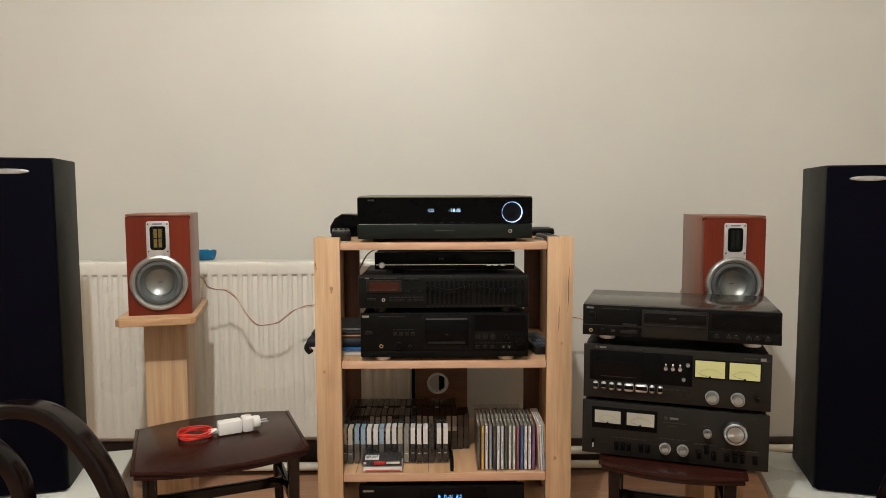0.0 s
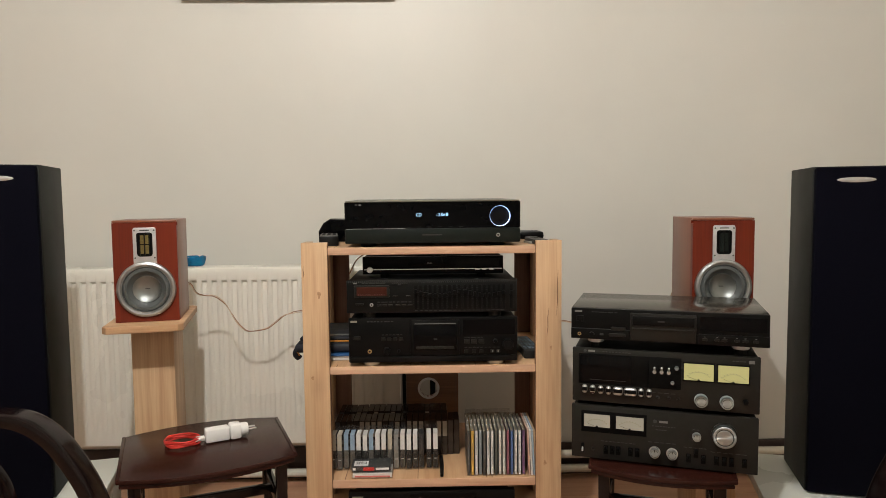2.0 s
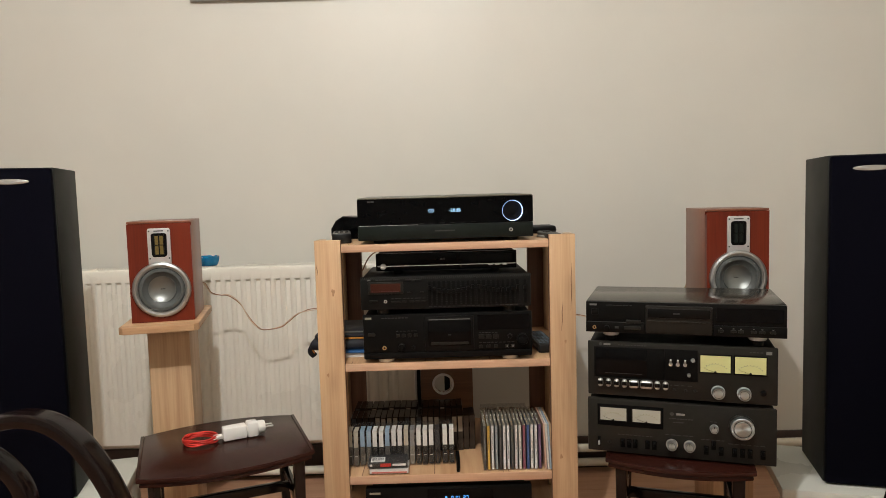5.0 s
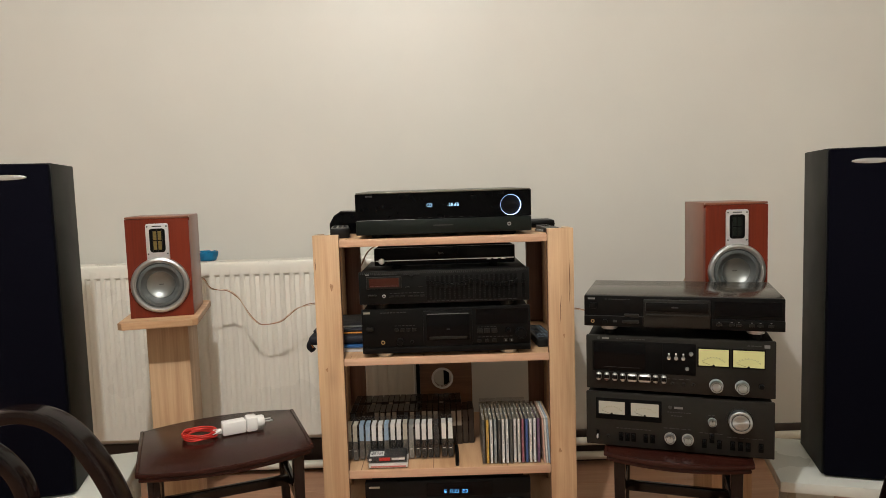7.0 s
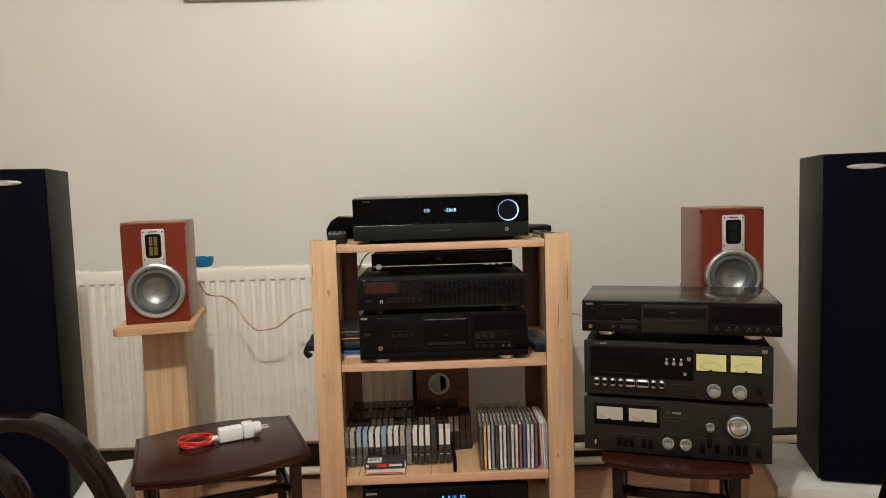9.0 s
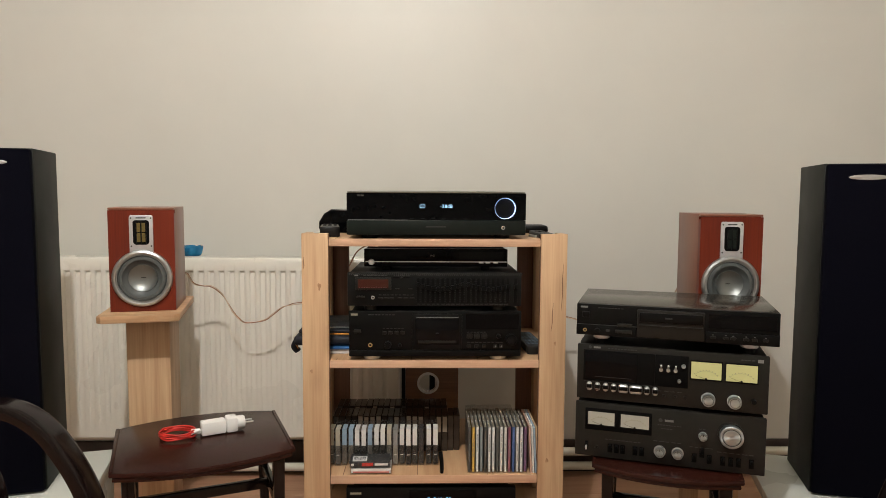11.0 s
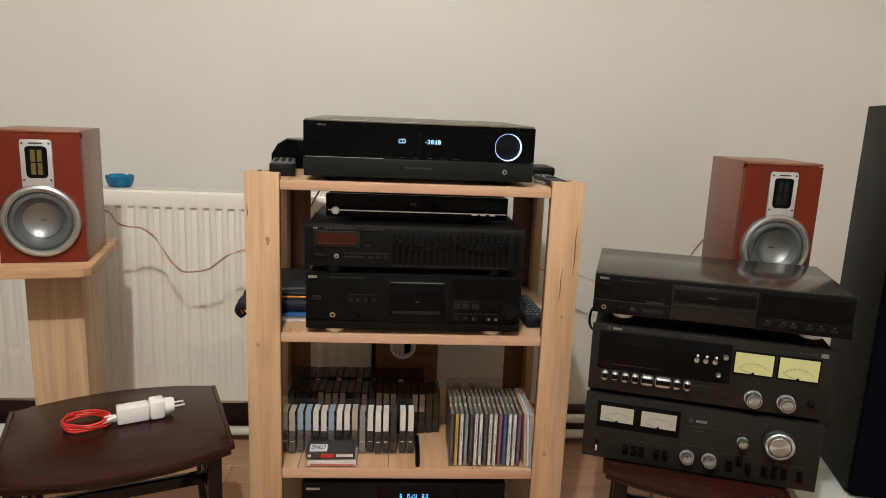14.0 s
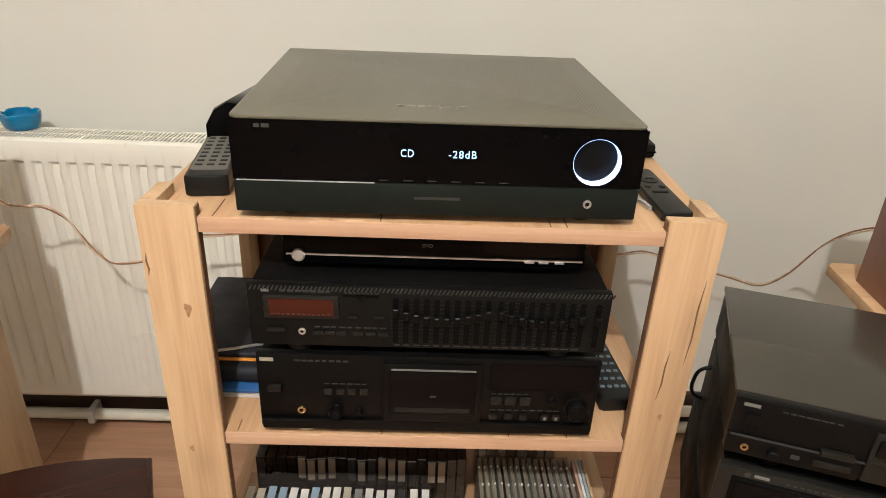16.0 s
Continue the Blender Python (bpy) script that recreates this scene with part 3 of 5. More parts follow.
dvd_player()


def equalizer():
    w, h, d = 0.430, 0.0835, 0.27
    root, f = appliance("graphic_equalizer", pose(-0.2155, 1.598, 0.6935), w, h, d, "black graphic equalizer with rows of sliders", "equalizer", EQFACE, BLACK, 0.0125, 0.017, GUN, 0.004)
    bm = bmesh.new()
    for k in range(86):
        x = 0.004 + k * 0.005
        box(bm, -0.0008, 0.0008, -0.0009, 0.0005, -0.0031, 0.0031, m=pose(x + 0.0015, 0, h - 0.0041, 0, 28, 0))
    part("hatched_strip", bm, PRINTDIM, root, "hatched strip along the top edge")
    win = f.slab("level_window", 0.045, 0.25, 0.16, 0.52, 0.0035, GUN, 0.001, "framed level display")
    part("red_glass", cube(0.06 * w, 0.235 * w, -0.0042, -0.003, h * 0.535, h * 0.80), EQRED, win, "dim red smoked glass")
    for k in range(12):
        part("level_segment", cube((0.066 + k * 0.0138) * w, (0.074 + k * 0.0138) * w, -0.0046, -0.004, h * 0.55, h * 0.57), REDLED, win)
    f.bars("maker_mark", 0.04, 0.075, 0.09, 1, 0.0035, PRINT, 1)
    f.bars("model_print", 0.09, 0.235, 0.09, 7, 0.0026, PRINTDIM, 5)
    f.slab("power_button", 0.05, 0.10, 0.70, 0.75, 0.004, GUN, 0.0008)
    f.jack(0.145, 0.75, 0.0042, CHROME)
    for u in (0.19, 0.222, 0.254, 0.30, 0.335, 0.37):
        f.slab("key", u - 0.013, u + 0.013, 0.74, 0.79, 0.003, GUN, 0.0005)
    f.bars("key_print", 0.18, 0.385, 0.67, 9, 0.0017, PRINTDIM, 8)
    for u in (0.285, 0.36):
        f.slab("key", u - 0.013, u + 0.013, 0.475, 0.50, 0.003, GUN, 0.0005)
    lever = f.slab("meter_slot", 0.26, 0.36, 0.13, 0.16, 0.0012, SHADOWGAP)
    f.bars("meter_print", 0.265, 0.36, 0.10, 8, 0.0016, PRINTDIM, 3)
    part("meter_lever", cube(0.30 * w, 0.318 * w, -0.007, -0.001, h * 0.835, h * 0.868, 0.0008), DECK, lever)
    us = [0.405 + k * 0.0283 for k in range(10)] + [0.695 + k * 0.0283 for k in range(9)] + [0.966]
    for k, u in enumerate(us):
        slot = f.slab("slider_slot", u - 0.0078, u + 0.0078, 0.17, 0.90, 0.0008, SHADOWGAP)
        bm = bmesh.new()
        for j in range(11):
            z = h * (0.13 + 0.68 * j / 10)
            for s in (-1, 1):
                box(bm, u * w + s * 0.0048 - 0.0009, u * w + s * 0.0048 + 0.0009, -0.0011, 0.0005, z - 0.0003, z + 0.0003)
        part("scale_print", bm, EQPRINT, slot)
        if k < len(us) - 1:
            g = (k if k < 10 else k - 10) / 9
            v = 0.36 + 0.13 * math.sin(math.pi * min(1, g))
        else:
            v = 0.42
        part("slider_cap", cube(u * w - 0.0036, u * w + 0.0036, -0.009, -0.0005, h * (1 - v) - 0.0055, h * (1 - v) + 0.0055, 0.001, 1), DECK, slot)
    f.bars("slider_print", 0.40, 0.96, 0.095, 16, 0.0015, EQPRINT, 9)
    f.bars("lower_print", 0.40, 0.93, 0.945, 19, 0.0015, PRINTDIM, 4)


equalizer()


def tape_deck():
    w, h, d = 0.428, 0.1133, 0.28
    root, f = appliance("cassette_deck", pose(-0.2125, 1.598, 0.5672), w, h, d, "black cassette deck with centre loading window", "cassette deck", DECK, BLACK, 0.0097, 0.021, CREAM, 0.005)
    f.slab("lower_lip", 0.006, 0.994, 0.86, 0.995, 0.005, DECK, 0.002)
    part("silver_line", cube(0.004, 0.16, -0.0012, 0.001, 0.0145, 0.0152), PRINT, root)
    f.bars("maker_mark", 0.012, 0.078, 0.075, 1, 0.0052, PRINTGOLD, 1)
    f.bars("model_print", 0.11, 0.27, 0.08, 8, 0.0022, PRINTDIM, 6)
    f.slab("power_button", 0.03, 0.07, 0.40, 0.48, 0.006, GUN, 0.001)
    f.jack(0.123, 0.75, 0.0052)
    f.knob(0.225, 0.74, 0.0085, 0.012, DECK, pointer=False)
    f.knob(0.295, 0.75, 0.0045, 0.008, DECK, pointer=False)
    for u in (0.205, 0.24, 0.275, 0.31):
        f.slab("key", u - 0.011, u + 0.011, 0.44, 0.51, 0.004, GUN, 0.0006)
    f.bars("key_print", 0.195, 0.325, 0.38, 6, 0.0014, PRINTDIM, 3)
    bay = f.slab("tape_door", 0.365, 0.655, 0.06, 0.85, 0.006, DECK, 0.002, "cassette door")
    part("door_window", cube(0.385 * w, 0.638 * w, -0.0068, -0.005, h * 0.27, h * 0.85, 0.0015), WINDOW, bay, "smoked window")
    part("door_strip", cube(0.39 * w, 0.634 * w, -0.0076, -0.006, h * 0.862, h * 0.878), PRINT, bay, "pale strip")
    part("door_emblem", cube(0.503 * w, 0.521 * w, -0.0074, -0.0065, h * 0.51, h * 0.535), PRINTDIM, bay)
    part("door_ledge", cube(0.40 * w, 0.622 * w, -0.0074, -0.0062, h * 0.30, h * 0.36, 0.001), GUN, bay)
    f.slab("display_window", 0.678, 0.985, 0.06, 0.40, 0.0015, WINDOW)
    f.bars("display_print", 0.69, 0.755, 0.09, 4, 0.002, PRINTGOLD, 2)
    f.bars("display_print", 0.90, 0.97, 0.09, 4, 0.002, PRINTDIM, 7)
    for u in (0.70, 0.742, 0.786):
        f.slab("key", u - 0.016, u + 0.016, 0.50, 0.60, 0.004, GUN, 0.0008)
    for u in (0.695, 0.74, 0.785, 0.85, 0.885):
        f.slab("key", u - 0.011, u + 0.011, 0.74, 0.81, 0.004, GUN, 0.0006)
    f.bars("key_print", 0.685, 0.80, 0.465, 6, 0.0014, PRINTDIM, 11)
    f.bars("key_print", 0.685, 0.90, 0.69, 9, 0.0014, PRINTDIM, 12)
    f.knob(0.868, 0.55, 0.0055, 0.009, DECK, pointer=False)
    f.knob(0.942, 0.62, 0.0135, 0.016, DECK, "level_knob")
    for u in (0.851, 0.885):
        f.slab("lamp_mark", u - 0.004, u + 0.004, 0.755, 0.795, 0.0044, PRINT)


tape_deck()


def lower_player():
    w, h, d = 0.43, 0.11, 0.28
    root, f = appliance("disc_player", pose(-0.222, 1.602, 0.077), w, h, d, "black disc player with blue lit display on the lowest shelf", "disc player", DECK, BLACK, 0.012, 0.018, CREAM, 0.005)
    part("top_rim", cube(0.0, w, -0.002, 0.02, h, h + 0.04, 0.002), DECK, root)
    part("maker_mark", cube(0.01, 0.038, -0.0028, -0.0015, h + 0.024, h + 0.029), PRINTGOLD, root)
    win = part("display_window", cube(0.16, 0.33, -0.003, -0.001, h - 0.002, h + 0.034, 0.001), WINDOW, root)
    bm = bmesh.new()
    rnd = random.Random(4)
    z = h + 0.011
    for k in range(8):
        if k in (1, 5):
            continue
        x = 0.206 + k * 0.0078
        for z0, z1 in ((-0.0042, -0.0030), (-0.0006, 0.0006), (0.0030, 0.0042)):
            if rnd.random() < 0.7:
                box(bm, x, x + 0.0048, -0.0036, -0.003, z + z0, z + z1)
        for x0 in (0.0, 0.0038):
            for z0 in (-0.0042, 0.0):
                if rnd.random() < 0.7:
                    box(bm, x + x0, x + x0 + 0.001, -0.0037, -0.003, z + z0, z + z0 + 0.0042)
    part("digit_row", bm, LEDG, win, "blue lit digits too small to read")
    f.slab("display_lower", 0.65, 0.95, 0.1, 0.3, 0.002, WINDOW)


lower_player()


# ---- the turned stack on the small table ----
def stacked(x, y, z, back=0.0):
    """A place in the turned stack: along its front, behind it, above the floor."""
    return pose(0.330, 1.497 + back, z, 0, 0, -19) @ pose(x, y, 0)



def toggle(f, u, v, tall=0.017):
    s = f.slab("toggle_switch", u - 0.0125, u + 0.0125, v - 0.07, v + 0.09, 0.0012, SHADOWGAP, 0.0, "black toggle switch")
    part("lever", cube(u * f.w - 0.003, u * f.w + 0.003, -0.011, -0.001, f.h * (1 - v) - 0.001, f.h * (1 - v) + tall * 0.45, 0.001, 1), SHADOWGAP, s)


def meter(f, u0, u1, v0, v1, dial, frame_mat):
    m = f.slab("level_meter", u0, u1, v0, v1, 0.002, frame_mat, 0.0006, "lit needle meter")
    w, h = f.w, f.h
    a, b, c, d = (u0 + 0.006) * w, (u1 - 0.006) * w, h * (1 - v1 + 0.025), h * (1 - v0 - 0.025)
    part("dial", cube(a, b, -0.0026, -0.0015, c, d), dial, m, "glowing pale dial")
    cx, r = (a + b) / 2, (b - a) * 0.52
    arc = [Vector((cx + r * math.sin(q), -0.0029, c - r * 0.42 + r * math.cos(q))) for q in [radians(-48 + 8 * k) for k in range(13)]]
    part("scale_arc", sweep(arc, 0.00028, 0.0003, (0, 1, 0), 4), METERINK, m)
    bm = bmesh.new()
    for k in range(9):
        q = radians(-44 + 11 * k)
        for rr in (r * 1.05,):
            x, z = cx + rr * math.sin(q), c - r * 0.42 + rr * math.cos(q)
            box(bm, x - 0.0008, x + 0.0008, -0.003, -0.0024, z - 0.0007, z + 0.0007)
    part("scale_print", bm, METERINK, m)
    q = radians(-46)
    part("needle", sweep([Vector((cx, -0.0031, c)), Vector((cx + r * 0.95 * math.sin(q), -0.0031, c - r * 0.42 + r * 0.95 * math.cos(q)))], 0.0003, 0.0003, (0, 1, 0), 4), SHADOWGAP, m)
    part("pivot", lathe([(0.0024, -0.0025), (0.0024, -0.004), (0, -0.004)], 14, pose(cx, 0, c + 0.001)), SHADOWGAP, m)


def amplifier():
    w, h, d = 0.407, 0.1275, 0.33
    root, f = appliance("amplifier", stacked(0, 0, 0.3615, -0.015), w, h, d, "dark grey vintage amplifier with two meters and silver knobs", "amplifier", GUN, BLACK, 0.0, inset=0.004)
    part("meter_bezel", cube(0.055 * w, 0.42 * w, -0.0014, 0.001, h * 0.50, h * 0.90, 0.0006), SHADOWGAP, root)
    meter(f, 0.066, 0.224, 0.135, 0.42, METERW, SHADOWGAP)
    meter(f, 0.246, 0.410, 0.135, 0.42, METERW, SHADOWGAP)
    part("emblem", lathe([(0.0042, 0.0), (0.0042, -0.0008), (0, -0.0008)], 16, pose(0.465 * w, 0, h * 0.80)), PRINTDIM, root)
    f.bars("maker_mark", 0.487, 0.565, 0.20, 1, 0.0048, PRINT, 1)
    f.bars("model_print", 0.45, 0.58, 0.285, 9, 0.0016, PRINTDIM, 3)
    f.bars("model_print", 0.47, 0.53, 0.35, 4, 0.0016, PRINTDIM, 5)
    f.knob(0.826, 0.335, 0.0245, 0.022, KNOB, "volume_knob", "large brushed silver volume knob", False)
    f.turn("volume_collar", 0.826, 0.335, [(0.0245, 0), (0.0275, 0), (0.0275, -0.004), (0.0245, -0.005)], GUN, seg=40)
    f.knob(0.686, 0.405, 0.0085, 0.014, KNOB, "selector_knob", "small silver knob")
    for u in (0.465, 0.559):
        f.knob(u, 0.76, 0.0108, 0.016, KNOB, "tone_knob", "small silver tone knob")
        f.turn("tone_collar", u, 0.76, [(0.0108, 0), (0.0128, 0), (0.0128, -0.003), (0.011, -0.003)], CHROME, seg=28)
    f.slab("power_lever", 0.056, 0.073, 0.72, 0.90, 0.003, SHADOWGAP, 0.0005)
    part("lever_tip", cube(0.060 * w, 0.069 * w, -0.012, -0.002, h * 0.14, h * 0.21, 0.001, 1), SILVER, root, "pale lever tip")
    f.turn("jack_socket", 0.122, 0.82, [(0.0025, 0), (0.0028, -0.002), (0.0045, -0.001), (0.0048, 0)], GUN, seg=18)
    for u in (0.196, 0.232, 0.266, 0.333, 0.370, 0.645, 0.722, 0.79, 0.83, 0.868, 0.932):
        toggle(f, u, 0.80)
    toggle(f, 0.684, 0.70, 0.022)
    f.bars("control_print", 0.17, 0.37, 0.655, 9, 0.0014, PRINTDIM, 7)
    f.bars("control_print", 0.43, 0.59, 0.585, 5, 0.0014, PRINTDIM, 8)
    f.bars("control_print", 0.62, 0.75, 0.62, 5, 0.0014, PRINTDIM, 9)
    f.bars("control_print", 0.76, 0.95, 0.66, 6, 0.0014, PRINTDIM, 10)
    f.bars("control_print", 0.665, 0.705, 0.29, 2, 0.0014, PRINTDIM, 12)


amplifier()


def vintage_deck():
    w, h, d = 0.408, 0.1275, 0.28
    root, f = appliance("vintage_cassette_deck", stacked(0.002, 0.002, 0.4965, -0.011), w, h, d, "black vintage cassette deck with yellow lit meters", "cassette deck", GUN, BLACK, 0.0, inset=0.004)
    for x in (0.05, w - 0.05):
        for y in (0.04, d - 0.04):
            part("foot", lathe([(0, 0.0), (0.014, 0.0), (0.014, -0.0073), (0, -0.0073)], 20, pose(x, y, 0, 90)), DECK, root)
    bay = f.slab("tape_window", 0.035, 0.424, 0.09, 0.66, 0.003, SHADOWGAP, 0.001, "dark tape compartment")
    part("window_glass", cube(0.045 * w, 0.33 * w, -0.0042, -0.002, h * 0.37, h * 0.88, 0.001), WINDOW, bay, "smoked glass door")
    part("window_line", cube(0.10 * w, 0.30 * w, -0.0047, -0.004, h * 0.425, h * 0.432), PRINTDIM, bay)
    f.slab("lever_plate", 0.425, 0.598, 0.09, 0.66, 0.0015, SHADOWGAP, 0.0005)
    for u in (0.456, 0.494, 0.532):
        l = f.turn("lever_boss", u, 0.36, [(0.0042, 0), (0.0042, -0.005), (0.002, -0.006), (0, -0.006)], CHROME, "silver lever switch", 16)
        part("lever_tip", sweep([Vector((u * w, -0.004, h * 0.66)), Vector((u * w, -0.014, h * 0.74))], 0.0022, 0.0022, (1, 0, 0), 8), CHROME, l)
    f.knob(0.573, 0.27, 0.0042, 0.008, KNOB, pointer=False)
    f.knob(0.552, 0.54, 0.0038, 0.008, KNOB, pointer=False)
    f.bars("lever_print", 0.441, 0.586, 0.43, 6, 0.0022, PRINT, 3)
    f.bars("counter_row", 0.466, 0.526, 0.55, 3, 0.003, PRINTDIM, 3)
    meter(f, 0.606, 0.771, 0.145, 0.49, METERY, SHADOWGAP)
    meter(f, 0.782, 0.948, 0.145, 0.49, METERY, SHADOWGAP)
    for k, (u, wd) in enumerate(((0.072, 0.009), (0.117, 0.009), (0.162, 0.009), (0.206, 0.009), (0.258, 0.0165), (0.326, 0.021), (0.385, 0.009), (0.429, 0.009))):
        key = part("piano_key", cube(u * w - wd * 0.68, u * w + wd * 0.68, -0.012, 0.001, h * 0.17, h * 0.325, 0.0055, 4), CHROME, root, "chrome piano key")
        part("key_window", cube(u * w - wd * 0.62, u * w + wd * 0.62, -0.0127, -0.008, h * 0.22, h * 0.29, 0.0012, 2), DECK, key, "black stripe")
        if k == 1:
            part("record_mark", cube(u * w - 0.0045, u * w + 0.0045, -0.0126, -0.011, h * 0.19, h * 0.205), EQRED, key, "red mark")
    f.bars("key_print", 0.04, 0.44, 0.675, 9, 0.0013, PRINTDIM, 6)
    for u in (0.475, 0.535, 0.585):
        f.turn("jack_socket", u, 0.83, [(0.002, 0), (0.0024, -0.0018), (0.004, -0.001), (0.0043, 0)], GUN, seg=18)
    f.bars("jack_print", 0.44, 0.58, 0.745, 4, 0.0013, PRINTDIM, 16)
    for u in (0.703, 0.834):
        f.knob(u, 0.815, 0.0133, 0.018, KNOB, "level_knob", "brushed silver level knob", False)
    f.turn("output_knob", 0.93, 0.79, [(0.0055, 0), (0.0055, -0.008), (0.0045, -0.009), (0, -0.009)], DECK, seg=20)
    part("emblem", lathe([(0.0036, 0.0), (0.0036, -0.0008), (0, -0.0008)], 16, pose(0.072 * w, 0, h * 0.955)), PRINTDIM, root)
    f.bars("maker_mark", 0.09, 0.155, 0.045, 1, 0.0042, PRINT, 1)
    f.bars("model_print", 0.17, 0.33, 0.05, 9, 0.0018, PRINTDIM, 4)
    f.bars("model_print", 0.86, 0.93, 0.085, 4, 0.002, PRINTDIM, 5)
    f.slab("badge", 0.942, 0.97, 0.06, 0.115, 0.0012, PRINT, 0.0)


vintage_deck()


def disc_player():
    w, h, d = 0.428, 0.0725, 0.258
    root, f = appliance("disc_player", stacked(0, -0.002, 0.6465, -0.007), w, h, d, "black disc player with a brownish black metal lid with the wall's reflection painted in", "disc player", DECK, BLACK, 0.0, inset=0.002)
    for x in (0.055, w - 0.055):
        for y in (0.03, d - 0.05):
            ft = part("foot", lathe([(0, 0), (0.0185, 0), (0.0185, -0.009), (0.016, -0.0105), (0, -0.0105)], 28, pose(x, y, 0, 90)), SILVER, root, "silver foot")
            part("foot_pad", lathe([(0, -0.0105), (0.013, -0.0105), (0.013, -0.0222), (0, -0.0222)], 20, pose(x, y, 0, 90)), DECK, ft)
    part("lid", cube(0.0, w, 0.013, d + 0.002, h - 0.006, h + 0.0005, 0.0015), GUNTOP, root, "brownish black metal lid with the wall's reflection painted in")
    f.slab("lower_strip", 0.0, 0.31, 0.66, 0.99, 0.004, DECK, 0.0015)
    f.slab("lower_strip", 0.655, 1.0, 0.66, 0.99, 0.004, DECK, 0.0015)
    part("silver_line", cube(0.003, 0.315 * w, -0.0046, -0.001, h * 0.345, h * 0.355), PRINTDIM, root)
    bay = f.slab("disc_tray", 0.315, 0.648, 0.09, 0.96, 0.005, GUN, 0.002, "disc drawer")
    part("drawer_front", cube(0.325 * w, 0.64 * w, -0.0085, -0.004, h * 0.53, h * 0.83, 0.002), DECK, bay)
    part("drawer_ledge", cube(0.325 * w, 0.64 * w, -0.0075, -0.004, h * 0.40, h * 0.44, 0.0008), GUN, bay)
    part("drawer_mark", cube(0.455 * w, 0.49 * w, -0.0092, -0.008, h * 0.66, h * 0.70), PRINTDIM, bay)
    f.bars("drawer_print", 0.42, 0.54, 0.80, 7, 0.0012, PRINTDIM, 2)
    f.slab("display_window", 0.668, 0.985, 0.12, 0.55, 0.0015, WINDOW)
    f.bars("maker_mark", 0.02, 0.085, 0.10, 1, 0.0042, PRINT, 1)
    f.bars("model_print", 0.11, 0.25, 0.11, 8, 0.0015, PRINTDIM, 5)
    f.slab("power_button", 0.03, 0.068, 0.24, 0.42, 0.004, DECK, 0.001)
    j = part("headphone_socket", lathe([(0.0022, -0.004), (0.0024, -0.006), (0.004, -0.006), (0.0045, -0.003)], 20, pose(0.046 * w, 0, h * 0.17)), BRASS, root, "brass socket ring")
    part("socket_hole", lathe([(0.0023, -0.0048), (0, -0.0048)], 14, pose(0.046 * w, 0, h * 0.17)), SHADOWGAP, j)
    part("level_knob", lathe([(0.006, -0.003), (0.006, -0.011), (0.005, -0.012), (0, -0.012)], 20, pose(0.112 * w, 0, h * 0.17)), DECK, root)
    for u0, u1, v in ((0.215, 0.29, 0.62), (0.205, 0.29, 0.82)):
        f.slab("key", u0, u1, v - 0.05, v + 0.05, 0.0065, GUN, 0.0008)
    f.slab("mark", 0.155, 0.175, 0.78, 0.85, 0.0046, PRINTDIM)
    for u in (0.69, 0.75, 0.785, 0.845, 0.885, 0.935):
        f.slab("key", u - 0.013, u + 0.013, 0.78, 0.86, 0.0065, GUN, 0.0006)
        f.slab("key_mark", u - 0.004, u + 0.004, 0.73, 0.75, 0.0046, PRINT)


disc_player()


# ---- nest tables ----
def bowed(w, d, bow, n=10):
    pts = []
    for k in range(n + 1):
        t = k / n
        pts.append((-w / 2 + w * t, -d / 2 - bow * 4 * t * (1 - t)))
    for k in range(n + 1):
        t = k / n
        pts.append((w / 2 - w * t, d / 2 + bow * 4 * t * (1 - t)))
    return pts


def nest_table(m, w, d, bow, top, label, leans=0.0):
    root = thing("nest_table", m, label, "side table", "nest of tables")
    tilt = pose(0, 0, top, 0, leans, 0)
    part("tabletop", prism(bowed(w, d, bow), -0.011, 0.0, 0.004), MAHOG, root, "", tilt)
    part("under_moulding", prism(bowed(w - 0.012, d - 0.004, bow - 0.003), -0.022, -0.0112, 0.004), MAHOG, root, "", tilt)
    for s in (-1, 1):
        part("end_rim", cube(s * (w / 2 - 0.004) - 0.004, s * (w / 2 - 0.004) + 0.004, -d / 2 + 0.002, d / 2 - 0.002, -0.006, 0.0018, 0.0017), MAHOG, root, "raised end rim", tilt)
    zz = lambda x: top - 0.023 - math.sin(radians(leans)) * x
    for sx in (-1, 1):
        for sy in (-1, 1):
            x, y = sx * (w / 2 - 0.035), sy * (d / 2 - 0.02)
            leg = sweep([Vector((x + sx * 0.008, y + sy * 0.008, FLOOR_Z)), Vector((x, y, zz(x) * 0.6)), Vector((x, y, zz(x)))], 0.0135, 0.0135, (0, 1, 0), 12, True, taper=lambda t: 0.75 + 0.25 * t)
            part("leg", leg, DARKWOOD, root)
        part("side_rail", cube(sx * (w / 2 - 0.035) - 0.008, sx * (w / 2 - 0.035) + 0.008, -d / 2 + 0.03, d / 2 - 0.03, top - 0.148, top - 0.120, 0.003), DARKWOOD, root)
        x = sx * (w / 2 - 0.035)
        part("top_rail", cube(x - 0.008, x + 0.008, -d / 2 + 0.03, d / 2 - 0.03, zz(x) - 0.03, zz(x) - 0.001, 0.003), MAHOG, root)
    part("stretcher", cube(-w / 2 + 0.043, w / 2 - 0.043, -0.009, 0.009, top - 0.146, top - 0.122, 0.003), DARKWOOD, root)
    return root


nest_table(pose(-0.552, 1.519, 0, 0, 0, 22), 0.384, 0.286, 0.042, 0.389, "dark mahogany nest table with a bowed polished top")
nest_table(pose(0.555, 1.514, 0, 0, 0, -18.5), 0.322, 0.27, 0.035, 0.3572, "smaller dark mahogany nest table under the amplifier")


